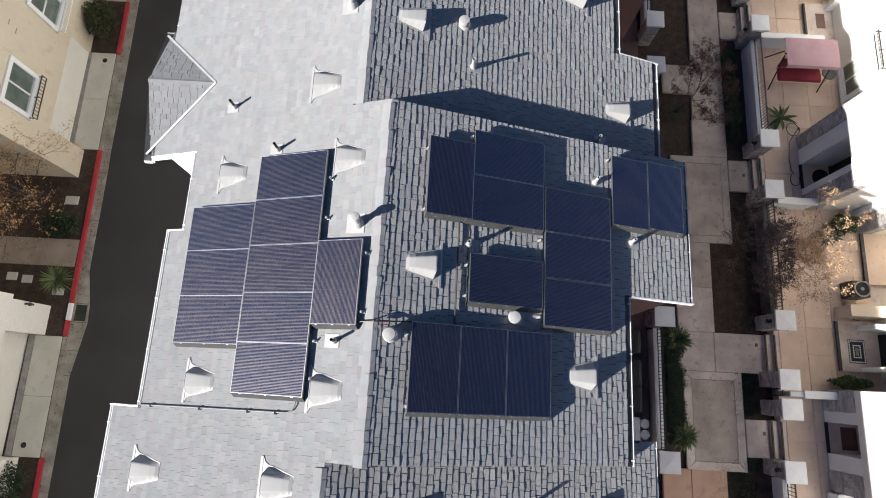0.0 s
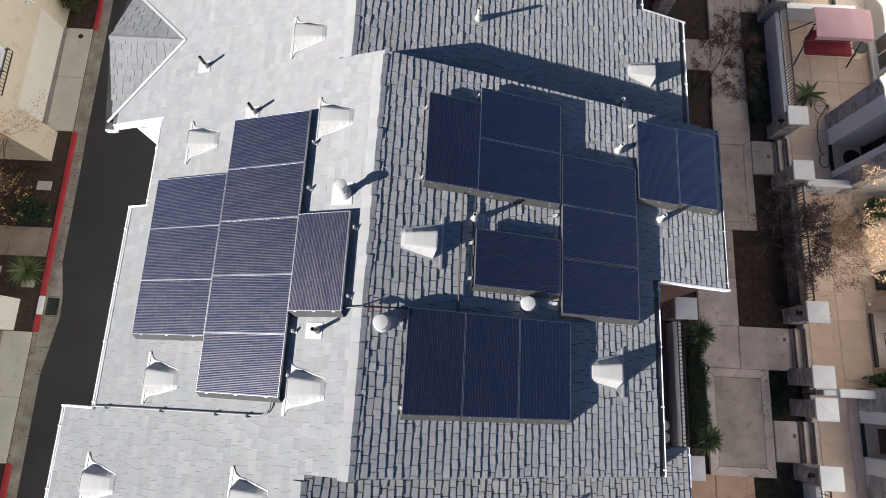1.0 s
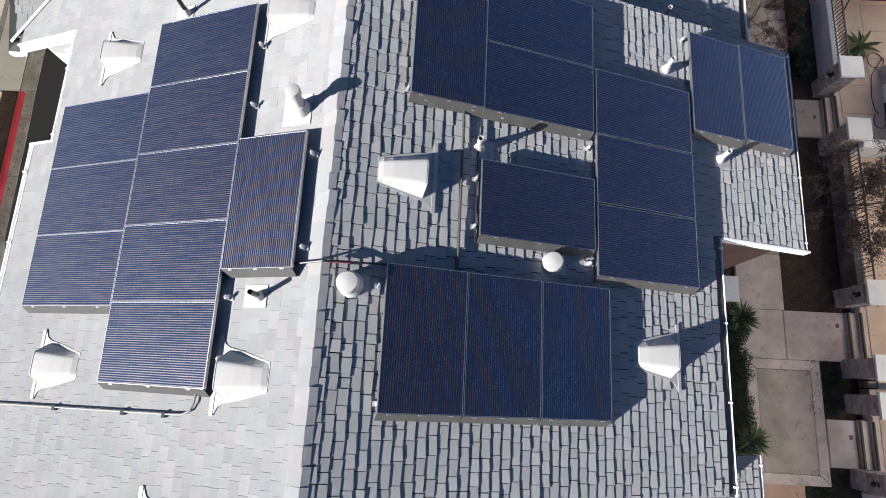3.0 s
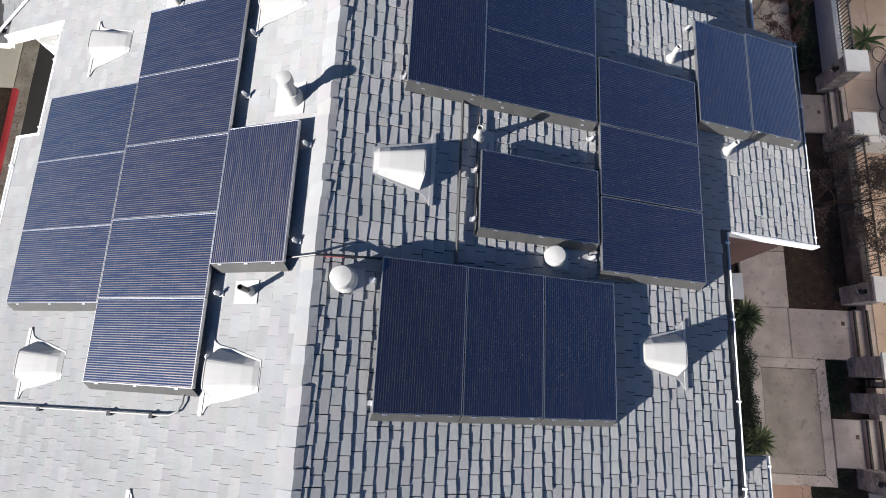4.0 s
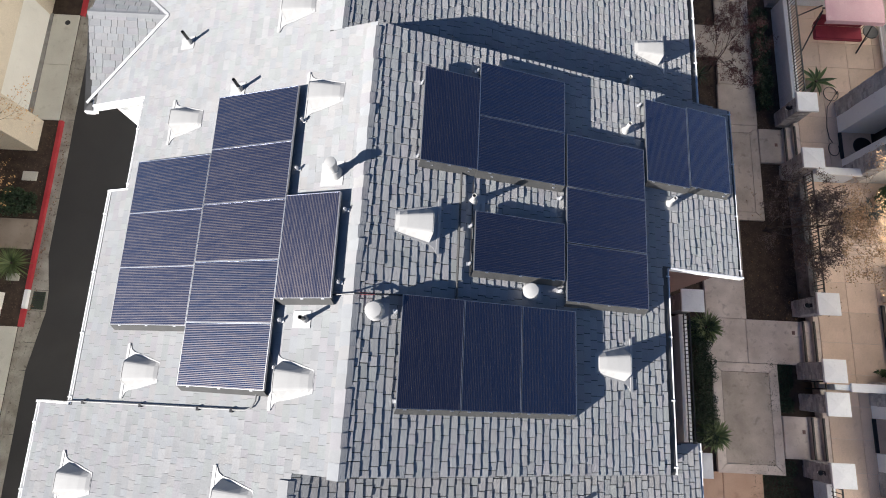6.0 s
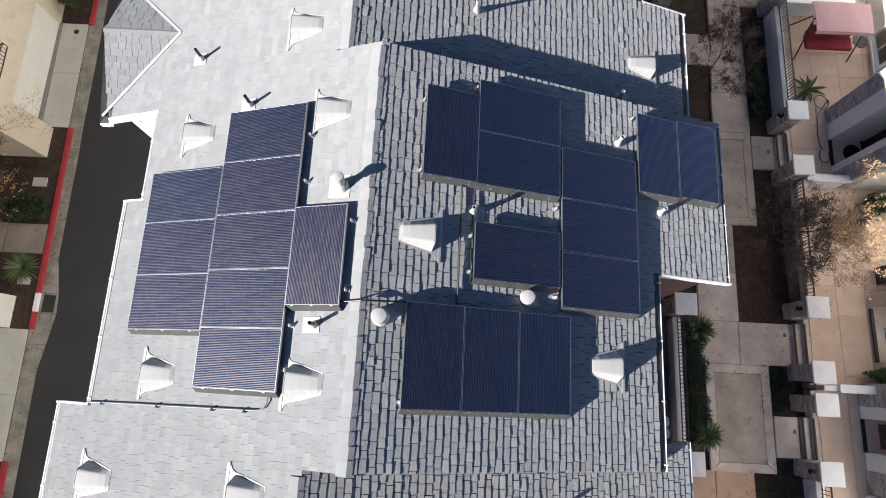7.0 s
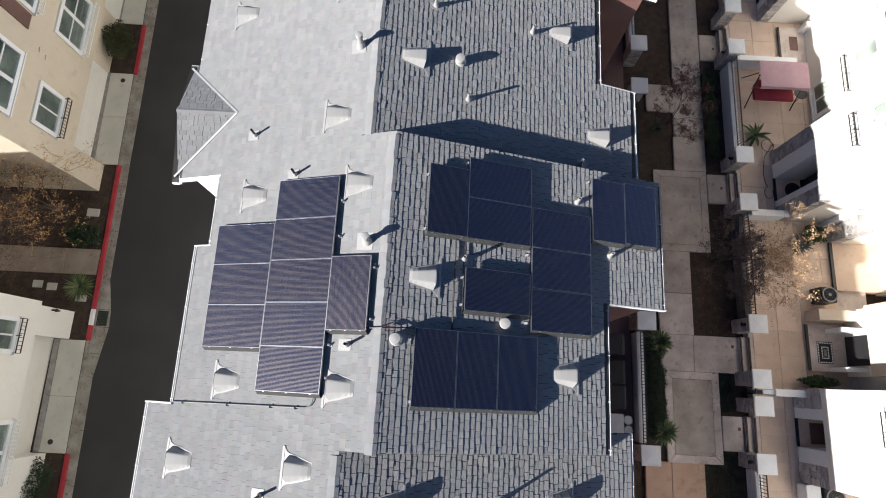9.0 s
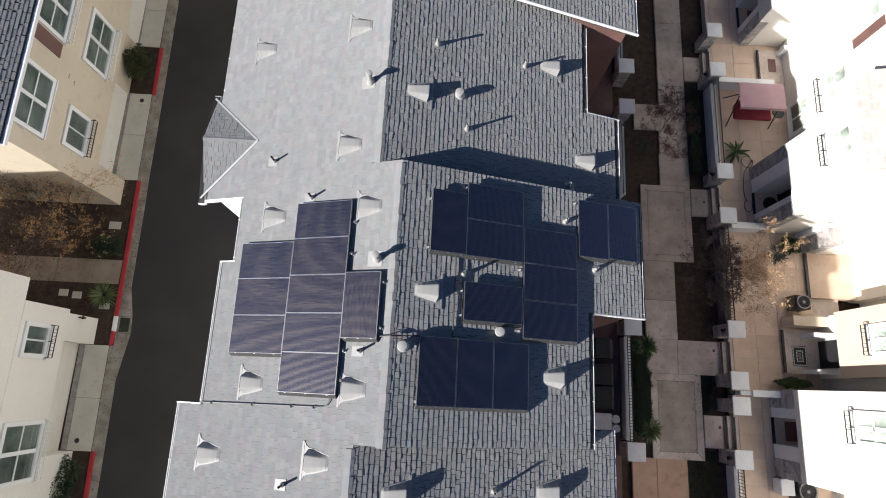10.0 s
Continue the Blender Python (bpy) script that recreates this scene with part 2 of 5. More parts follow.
def lay_shingles(side, rx, rz, areas, parent, keep=None):
    """Cover areas (first course, last course, y0, y1) of one slope. Inside keep (the same four) the tabs are objects, elsewhere one joined mesh."""
    m, c = slope_frame(side, rx, rz)
    joined = Shape()
    rng = random.Random(int(rx * 100) + 7 * side + len(areas))
    singles = 0
    for k0, k1, y0, y1 in areas:
        for k in range(round(k0 * 0.145 / EXPO), round(k1 * 0.145 / EXPO)):
            u = k * EXPO
            y = y0 - rng.random() * 0.3
            while y < y1:
                i = rng.choices(range(5), (1, 2, 3, 3, 2))[0]
                wd, th = TABS[i]
                lo, hi = max(y, y0), min(y + wd, y1)
                if hi - lo > 0.03:
                    if keep and hi - lo > wd - 0.001 and singles < 300 and keep[0] <= k < keep[1] and keep[2] < (lo + hi) / 2 < keep[3]:
                        ob = new("shingle", TAB_MESHES[2 * i + (side < 0)])
                        ob.parent = parent
                        ob.matrix_basis = m @ pose(u, side * (lo + hi) / 2, 0.0, 0, 0, rng.uniform(-0.5, 0.5))
                        singles += 1
                    else:
                        court = side > 0
                        t2 = 0.82 * th + rng.uniform(-0.003, 0.003) if court else 0.22 * th + 0.0015 + rng.uniform(-0.001, 0.003)
                        gap = rng.uniform(0.0035, 0.008) if court else rng.uniform(0.0008, 0.0022)
                        turn, slip, warp = (0.7, 0.006, 1.3) if court else (0.4, 0.003, 0.2)
                        tab = shingle_verts(hi - lo, t2, gap, rng.uniform(-0.008, 0.008) if court else rng.uniform(-0.003, 0.003))
                        joined.add(tab, SHINGLE_FACES, m @ pose(u + rng.uniform(-slip, slip), side * (lo + hi) / 2, 0, rng.uniform(-warp, warp), rng.uniform(-0.7, 1.2) * warp, rng.uniform(-turn, turn)))
                y += wd
    me = bpy.data.meshes.new("shingle_field")
    me.from_pydata(joined.v, [], joined.f)
    me.materials.append(M_SHINGLE)
    ob = new("shingle_field", me)
    ob.parent = parent
    tagged(ob, kind="stuff")


# ---- ground, street, court ----
g = Shape()
g.add([(-600, -600, -0.3), (600, -600, -0.3), (600, 600, -0.3), (-600, 600, -0.3)], [(0, 1, 2, 3)])
struct("ground", g, M_SOIL, "dark bare earth under and around the houses", "ground")


def kerb_x(y):
    """The street runs a little askew of the houses: the kerb's street face."""
    return -12.46 - 0.015 * (y - 4)


def street_slab(a0, a1, y0, y1, z0, z1):
    """A slab beside the kerb; a0 and a1 count from the kerb's street face."""
    return Shape().prism([(kerb_x(y0) + a0, y0), (kerb_x(y0) + a1, y0), (kerb_x(y1) + a1, y1), (kerb_x(y1) + a0, y1)], z0, z1, "z")


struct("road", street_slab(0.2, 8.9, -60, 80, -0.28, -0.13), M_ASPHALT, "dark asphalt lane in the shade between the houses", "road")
gut = thing("gutter", "pale stained concrete gutter slabs beside the kerb", "gutter", kind="structure")
EDGE = [(-60, 0.33), (-5.1, 0.33), (-3.1, 0.33), (-1.1, 0.33), (0.9, 0.32), (1.8, 0.46), (2.85, 0.62), (3.55, 0.58), (4.8, 0.34), (6.8, 0.34), (8.79, 0.34), (9.77, 0.32), (11.8, 0.34), (13.8, 0.34), (16.5, 0.34), (19, 0.34), (21, 0.34), (80, 0.34)]
for (y0, a), (y1, b) in zip(EDGE, EDGE[1:]):
    part("slab", Shape().prism([(kerb_x(y0) + 0.002, y0 + 0.008), (kerb_x(y0) + a, y0 + 0.008), (kerb_x(y1) + b, y1 - 0.008), (kerb_x(y1) + 0.002, y1 - 0.008)], -0.28, -0.11, "z"), M_GUTTER, gut)
struct("planting_bed", street_slab(-18, -0.15, -60, 80, -0.28, -0.05), M_SOIL, "dark mulched planting strip along the street", "soil")
struct("court_soil", Shape().box(4.6, -60, -0.28, 40, 80, 0.30), M_SOIL, "dark mulch beds of the shaded court", "soil")

kerb = thing("kerb", "concrete street kerb with red and white paint", "kerb", kind="structure")
for y0, y1, mt, lb in ((-60, -1.95, M_RED, "red painted kerb"), (-1.95, 2.3, M_GUTTER, "bare concrete driveway edge"), (2.3, 2.9, M_RED, "red painted kerb"), (2.9, 3.55, M_WHITE, "white painted kerb end"), (3.55, 9.7, M_RED, "red painted kerb"), (9.7, 14.0, M_GUTTER, "bare concrete driveway edge"), (14.0, 16.5, M_RED, "red painted kerb"), (16.5, 20.5, M_GUTTER, "bare concrete driveway edge"), (20.5, 80, M_RED, "red painted kerb")):
    part("kerb_length", street_slab(-0.15, 0.0, y0 + 0.004, y1 - 0.004, -0.28, 0.0 if mt != M_GUTTER else -0.06), mt, kerb, lb, bevel=0.015)

# ---- main row of houses ----
house = thing("townhouse", "row townhouse with pale grey shingle roof carrying solar panels", "house")


def roof_slab(name, side, rx, rz, x0, y0, x1, y1, lift=-0.012, thick=0.16):
    s = SR if side > 0 else SL
    f = lambda x: rz - s * side * (x - rx) + lift
    sh = Shape().prism([(x0, f(x0)), (x1, f(x1)), (x1, f(x1) - thick), (x0, f(x0) - thick)], y0, y1, "y")
    return part(name, sh, M_UNDER, house)


LEFT_RECTS = [(-4.9, -0.1, RX, 4.42), (-4.45, 4.42, RX, 7.0), (-4.45, 7.0, UX, 9.7), (-5.8, 6.32, -4.45, 9.7), (-5.65, 9.7, UX, 30.0), (-5.6, -12.0, LX, -0.1), (-5.6, 0.0, -4.9, 0.56)]
decks = [roof_slab("roof_deck", -1, RX, RZ, *r) for r in LEFT_RECTS]
lay_shingles(-1, RX, RZ, [(6, 34, -12.0, 30.0), (0, 6, -0.1, 7.0), (4.45, 6, 7.0, 30.0), (5, 6, -12.0, -0.1), (34, 37, -12.0, 4.42), (37, 42, -12.0, 0.56), (34, 43, 6.32, 30.0)], decks[0], keep=(7, 32, -0.1, 0.62))
RIGHT_MID = [(RX, -0.1, 5.5, 7.0), (5.5, 3.5, 7.17, 7.0), (2.6, 12.87, 7.25, 30.0)]
RIGHT_UP = [(UX, 7.0, 5.55, 30.0), (5.55, 7.0, 6.63, 9.83)]
RIGHT_LOW = [(LX, -12.0, 6.27, -0.1), (5.5, -0.1, 6.27, 0.36)]
for rects, rx, rz, areas, keep in ((RIGHT_MID, RX, RZ, [(0, 39, -0.1, 7.0), (39, 51, 3.5, 7.0), (18, 52, 12.87, 30.0)], (2, 39, -0.1, 1.0)), (RIGHT_UP, UX, UZ, [(0, 43, 7.0, 30.0), (43, 51, 7.0, 9.83)], None), (RIGHT_LOW, LX, LZ, [(0, 50, -12.0, -0.1), (45, 50, -0.1, 0.36)], None)):
    decks = [roof_slab("roof_deck", 1, rx, rz, *r) for r in rects]
    lay_shingles(1, rx, rz, areas, decks[0], keep)

# walls under the roofs
def wall_block(x0, y0, x1, y1, mat, label, top_side=0, rx=RX, rz=RZ, zlo=-0.2):
    s = SR if top_side > 0 else SL
    f = lambda x: rz - s * top_side * (x - rx) - 0.2
    return part("wall", Shape().prism([(x0, zlo), (x1, zlo), (x1, f(x1)), (x0, f(x0))], y0, y1, "y"), mat, house, label)


for y0, y1, xl, xr, rx, rz in ((-12, -0.12, -5.2, 5.8, LX, LZ), (-0.06, 6.9, -4.1, 5.1, RX, RZ), (6.9, 30, -4.0, 5.1, UX, UZ)):
    wall_block(xl, y0, rx, y1, M_STUCCO_WHITE, "white stucco wall", -1)
    wall_block(rx, y0, xr, y1, M_SIDING, "brown lap siding wall", 1, rx, rz)
wall_block(-5.3, 9.8, -4.0, 30, M_STUCCO_WHITE, "white stucco wall", -1)
wall_block(5.1, 3.62, 6.95, 6.9, M_SIDING, "brown lap siding wall", 1)
wall_block(5.1, 12.98, 7.0, 30, M_SIDING, "brown lap siding wall", 1)
wall_block(5.1, 6.9, 6.3, 9.7, M_SIDING, "brown lap siding wall", 1, UX, UZ)

# ridge caps
def ridge_caps(rx, rz, y0, y1):
    """Folded cap shingles lapped along a ridge, each a piece of its own."""
    rng = random.Random(int(rx * 50) + 3)
    cl, cr = 1 / math.hypot(1, SL), 1 / math.hypot(1, SR)
    step, meshes = 0.2, []
    for w, h0 in ((0.165, 0.024), (0.18, 0.028), (0.172, 0.033)):
        cap, v, h1 = Shape(), [], 0.018
        for yy, h in ((-0.03, h1), (step, h0)):
            v += [(-w * cl, yy, -w * SL * cl + 0.012), (0, yy, 0.75 * h + 0.01), (0.09 * cr, yy, -0.09 * SR * cr + h)]
            v += [(-w * cl, yy, -w * SL * cl), (0, yy, 0), (0.09 * cr, yy, -0.09 * SR * cr)]
        cap.add(v, [(0, 1, 7, 6), (1, 2, 8, 7), (0, 3, 4, 1), (1, 4, 5, 2), (0, 6, 9, 3), (2, 5, 11, 8)])
        meshes.append(cap.mesh("ridge_cap", M_SHINGLE_ONE))
    for i in range(int((y1 - y0) / step)):
        ob = new("ridge_cap", rng.choice(meshes))
        ob.parent = house
        ob.matrix_basis = pose(rx - 0.025 + rng.uniform(-0.008, 0.008), y0 + i * step, rz, 0, 0, rng.uniform(-2, 2))


ridge_caps(RX, RZ, -0.1, 7.0)
ridge_caps(UX, UZ, 7.0, 22.0)
ridge_caps(LX, LZ, -8.0, -0.1)

# white gutters, fascias and rake boards
def gutter(side, x, z, y0, y1, mat=None):
    s = Shape()
    o = side
    s.prism([(x, z - 0.13), (x, z - 0.02), (x + 0.012 * o, z - 0.02), (x + 0.012 * o, z - 0.11), (x + 0.045 * o, z - 0.11), (x + 0.048 * o, z - 0.02), (x + 0.06 * o, z - 0.02), (x + 0.055 * o, z - 0.13)], y0, y1, "y")
    gt = part("roof_gutter", s, mat or M_WHITE, house, "white metal gutter")
    for i in range(int((y1 - y0) / 1.1) + 1):
        yy = y0 + 0.12 + i * 1.1
        if yy < y1 - 0.05:
            part("bracket", Shape().box(min(x, x + 0.066 * o), yy - 0.012, z - 0.03, max(x, x + 0.066 * o), yy + 0.012, z - 0.004), M_WHITE, gt)


gutter(-1, -4.92, z_left(-4.92), 0.57, 4.42)
gutter(-1, -4.50, z_left(-4.50), 4.43, 6.3)
gutter(-1, -5.66, z_left(-5.66), 9.75, 30)
gutter(-1, -5.62, z_left(-5.62), -12, 0.56)
gutter(1, 5.48, z_right(5.48), -0.1, 3.48)
gutter(1, 7.13, z_right(7.13), 3.5, 7.0)
gutter(1, 7.27, z_right(7.27), 12.87, 30)
gutter(1, 5.53, z_right(5.53, UX, UZ), 9.85, 12.85)
gutter(1, 6.62, z_right(6.62, UX, UZ), 7.02, 9.83)
gutter(1, 6.27, z_right(6.27, LX, LZ), -12, 0.36)


def rake(x0, x1, y, f, d=0.03, h=0.17):
    part("rake_board", Shape().prism([(x0, f(x0) + 0.012), (x1, f(x1) + 0.012), (x1, f(x1) - h), (x0, f(x0) - h)], y - d, y, "y"), M_WHITE, house, "white rake board")


rake(5.58, 7.24, 3.497, z_right)
rake(2.6, 7.38, 12.867, z_right, 0.025, 0.1)
rake(5.6, 6.72, 9.865, lambda x: z_right(x, UX, UZ))
rake(-5.8, -4.5, 6.318, z_left, 0.03, 0.2)
rake(-4.98, -4.5, 4.455, z_left)
rake(-5.7, -4.95, 0.595, z_left)
part("step_flashing", Shape().prism([(RX, z_right(RX) - 0.02), (7.1, z_right(7.1) - 0.02), (7.1, z_right(7.1) - 0.45), (RX, z_right(RX) - 0.45)], 6.985, 7.004, "y"), M_UNDER, house)
part("step_wall", Shape().prism([(LX, LZ - 0.1), (RX, RZ - 0.02), (5.48, z_right(5.48) - 0.02), (5.48, z_right(5.48) - 0.62)], -0.104, -0.09, "y"), M_UNDER, house)


def siding(x0, x1, y, z0, z1f, n, mat=M_SIDING):
    """Lapped boards on a wall that faces -y; the top follows a roof."""
    s = Shape()
    top = max(z1f(x0), z1f(x1))
    h = (top - z0) / n
    for i in range(n):
        za, zb = z0 + i * h, z0 + (i + 1) * h
        xe = x1
        if zb > z1f(x1):
            xe = x0 + (x1 - x0) * max(0.0, (z1f(x0) - zb)) / (z1f(x0) - z1f(x1))
        if xe - x0 > 0.05:
            s.add([(x0, y - 0.022, za), (xe, y - 0.022, za), (xe, y - 0.004, zb), (x0, y - 0.004, zb), (x0, y, za), (xe, y, za)], [(0, 1, 2, 3), (0, 4, 5, 1)])
    part("siding", s, mat, house, "dark brown horizontal lap siding")


siding(5.1, 6.95, 3.62, 0.5, lambda x: z_right(x) - 0.2, 70)
siding(5.1, 7.0, 12.98, 0.5, lambda x: z_right(x) - 0.2, 70)

# bay with a gabled roof over the street
BY0, BY1, BYR, BX, BZE, BZR = 6.26, 9.74, 8.04, -5.87, 8.25, 8.93
xt = RX + (BZR - RZ) / SL
xv = RX + (BZE - RZ) / SL
deck = Shape()
for ya in (BY0, BY1):
    d = -0.012
    deck.add([(BX, ya, BZE + d), (BX, BYR, BZR + d), (xt + 0.05, BYR, BZR + d), (xv + 0.05, ya, BZE + d), (BX, ya, BZE - 0.14), (BX, BYR, BZR - 0.14), (xt + 0.05, BYR, BZR - 0.14), (xv + 0.05, ya, BZE - 0.14)], [(0, 1, 2, 3), (4, 7, 6, 5), (0, 4, 5, 1), (0, 3, 7, 4)])
bay_roof = part("bay_roof", deck, M_UNDER, house)
bs = Shape()
rng = random.Random(5)
for ya, sg in ((BY0, -1), (BY1, 1)):
    half = abs(ya - BYR)
    sl = (BZR - BZE) / half
    c = 1 / math.hypot(1, sl)
    # local u runs down the slope (towards ya), v along -x or +x so that the frame stays right-handed
    u = Vector((0, sg * c, -sl * c))
    w = Vector((0, sg * sl * c, c))
    v = w.cross(u)
    m = Matrix((u, v, w)).transposed().to_4x4()
    m.translation = (0, BYR, BZR)
    nk = int(half / c / EXPO)
    for k in range(nk + 1):
        fr = (k + 0.5) * EXPO * c / half
        xa, xb = BX - 0.01, xt + (xv - xt) * min(fr, 1.0) + 0.03
        x = xa - rng.random() * 0.2
        while x < xb:
            wd, th = TABS[rng.choices(range(5), (1, 2, 3, 3, 2))[0]]
            lo, hi = max(x, xa), min(x + wd, xb)
            if hi - lo > 0.03:
                cc = (lo + hi) / 2
                bs.add(shingle_verts(hi - lo, th + rng.uniform(-0.003, 0.003)), SHINGLE_FACES, m @ pose(k * EXPO, cc * v.x, 0))
            x += wd
me = bpy.data.meshes.new("bay_shingle_field")
me.from_pydata(bs.v, [], bs.f)
me.materials.append(M_SHINGLE)
ob = new("bay_shingle_field", me)
ob.parent = bay_roof
tagged(ob, kind="stuff")
for ya in (BY0, BY1):
    a, b = Vector((xt, BYR, BZR + 0.015)), Vector((xv, ya, BZE + 0.015))
    b = a.lerp(b, 0.93)
    d = (b - a).normalized()
    side = Vector((-d.y, d.x, 0)).normalized() * 0.028
    part("valley_flashing", Shape().add([a + side, a - side, b - side, b + side, a + side + Vector((0, 0, 0.012)), a - side + Vector((0, 0, 0.012)), b - side + Vector((0, 0, 0.012)), b + side + Vector((0, 0, 0.012))], [(0, 1, 2, 3), (7, 6, 5, 4), (0, 4, 5, 1), (1, 5, 6, 2), (2, 6, 7, 3), (3, 7, 4, 0)]), M_VALLEY, house, "bare pale metal valley flashing")
part("bay_ridge_cap", Shape().prism([(BYR - 0.07, BZR - 0.015), (BYR, BZR + 0.022), (BYR + 0.07, BZR - 0.015), (BYR, BZR - 0.02)], BX - 0.02, xt + 0.05, "x"), M_SHINGLE, house)
for ya, sg in ((BY0, -1), (BY1, 1)):
    part("bay_fascia", Shape().box(BX + 0.0, min(ya, ya + sg * 0.03), BZE - 0.13, xv + 0.05, max(ya, ya + sg * 0.03), BZE - 0.03), M_WHITE, house, "white eave fascia")
part("bay_rake", Shape().prism([(BY0, BZE - 0.03), (BYR, BZR - 0.03), (BY1, BZE - 0.03), (BY1, BZE - 0.17), (BYR, BZR - 0.17), (BY0, BZE - 0.17)], BX - 0.012, BX + 0.03, "x"), M_WHITE, house, "white gable rake board")
part("bay_wall", Shape().prism([(BY0 + 0.25, -0.2), (BY1 - 0.25, -0.2), (BY1 - 0.25, BZE - 0.02), (BYR, BZR - 0.16), (BY0 + 0.25, BZE - 0.02)], BX + 0.25, -4.1, "x"), M_WHITE, house, "white stucco bay wall")

# ---- solar panels ----
def cell_material():
    m = bpy.data.materials.new("solar_cells")
    m.use_nodes = True
    nt = m.node_tree
    p = nt.nodes["Principled BSDF"]
    co = nt.nodes.new("ShaderNodeTexCoord")
    sep = nt.nodes.new("ShaderNodeSeparateXYZ")
    nt.links.new(co.outputs["Object"], sep.inputs[0])

    def stripes(axis, period, duty):
        d = nt.nodes.new("ShaderNodeMath")
        d.operation = "MULTIPLY"
        d.inputs[1].default_value = 1 / period
        nt.links.new(sep.outputs[axis], d.inputs[0])
        f = nt.nodes.new("ShaderNodeMath")
        f.operation = "FRACT"
        nt.links.new(d.outputs[0], f.inputs[0])
        l = nt.nodes.new("ShaderNodeMath")
        l.operation = "LESS_THAN"
        l.inputs[1].default_value = duty
        nt.links.new(f.outputs[0], l.inputs[0])
        return l.outputs[0]

    bus, seam = stripes("Y", 0.0275, 0.36), stripes("X", 0.161, 0.006)
    worn = nt.nodes.new("ShaderNodeTexNoise")
    worn.inputs["Scale"].default_value, worn.inputs["Detail"].default_value = 9.0, 3.0
    drawn = nt.nodes.new("ShaderNodeMapping")
    drawn.inputs["Scale"].default_value = (0.35, 4.0, 1.0)
    nt.links.new(co.outputs["Object"], drawn.inputs["Vector"])
    nt.links.new(drawn.outputs["Vector"], worn.inputs["Vector"])
    fade = nt.nodes.new("ShaderNodeMapRange")
    fade.inputs["From Min"].default_value, fade.inputs["From Max"].default_value = 0.3, 0.65
    fade.inputs["To Min"].default_value, fade.inputs["To Max"].default_value = 0.6, 1.1
    nt.links.new(worn.outputs["Fac"], fade.inputs["Value"])
    line = nt.nodes.new("ShaderNodeMath")
    line.operation = "MULTIPLY"
    nt.links.new(bus, line.inputs[0])
    nt.links.new(fade.outputs[0], line.inputs[1])
    mx = nt.nodes.new("ShaderNodeMath")
    mx.operation = "MAXIMUM"
    mx.use_clamp = True
    nt.links.new(line.outputs[0], mx.inputs[0])
    nt.links.new(seam, mx.inputs[1])
    nz = nt.nodes.new("ShaderNodeTexNoise")
    nz.inputs["Scale"].default_value, nz.inputs["Detail"].default_value = 2.5, 4.0
    nt.links.new(co.outputs["Object"], nz.inputs["Vector"])
    oi = nt.nodes.new("ShaderNodeObjectInfo")
    hue = nt.nodes.new("ShaderNodeMix")
    hue.data_type = "RGBA"
    hue.inputs["A"].default_value, hue.inputs["B"].default_value = (0.047, 0.077, 0.152, 1), (0.066, 0.073, 0.134, 1)
    nt.links.new(oi.outputs["Random"], hue.inputs["Factor"])
    mix = nt.nodes.new("ShaderNodeMix")
    mix.data_type = "RGBA"
    mix.inputs["B"].default_value = (0.178, 0.150, 0.138, 1)
    nt.links.new(mx.outputs[0], mix.inputs["Factor"])
    nt.links.new(hue.outputs["Result"], mix.inputs["A"])
    nt.links.new(mix.outputs["Result"], p.inputs["Base Color"])
    dust = nt.nodes.new("ShaderNodeMapRange")
    dust.inputs["To Min"].default_value, dust.inputs["To Max"].default_value = 0.13, 0.22
    nt.links.new(nz.outputs["Fac"], dust.inputs["Value"])
    rg = nt.nodes.new("ShaderNodeMath")
    rg.operation = "MULTIPLY_ADD"
    rg.inputs[1].default_value = 0.33
    nt.links.new(mx.outputs[0], rg.inputs[0])
    nt.links.new(dust.outputs[0], rg.inputs[2])
    nt.links.new(rg.outputs[0], p.inputs["Roughness"])
    met = nt.nodes.new("ShaderNodeMath")
    met.operation = "MULTIPLY_ADD"
    met.inputs[1].default_value, met.inputs[2].default_value = 0.13, 0.87
    nt.links.new(mx.outputs[0], met.inputs[0])
    nt.links.new(met.outputs[0], p.inputs["Metallic"])
    p.inputs["Coat Weight"].default_value, p.inputs["Coat Roughness"].default_value, p.inputs["Coat IOR"].default_value = 1.0, 0.12, 1.68
    return m


M_CELL = cell_material()
M_FRAME = surf("panel_frame", (0.48, 0.48, 0.49), (0.55, 0.55, 0.56), 4, 0.45, 0.0, metal=1.0)
M_SKIRT = surf("array_skirt", (0.045, 0.045, 0.044), (0.062, 0.061, 0.058), 4, 0.6, 0.05)
M_FOOT = surf("aluminium_foot", (0.6, 0.6, 0.6), (0.7, 0.7, 0.7), 8, 0.4, 0.0, metal=0.7)
PW, PL = 0.982, 1.645
H0 = 0.10


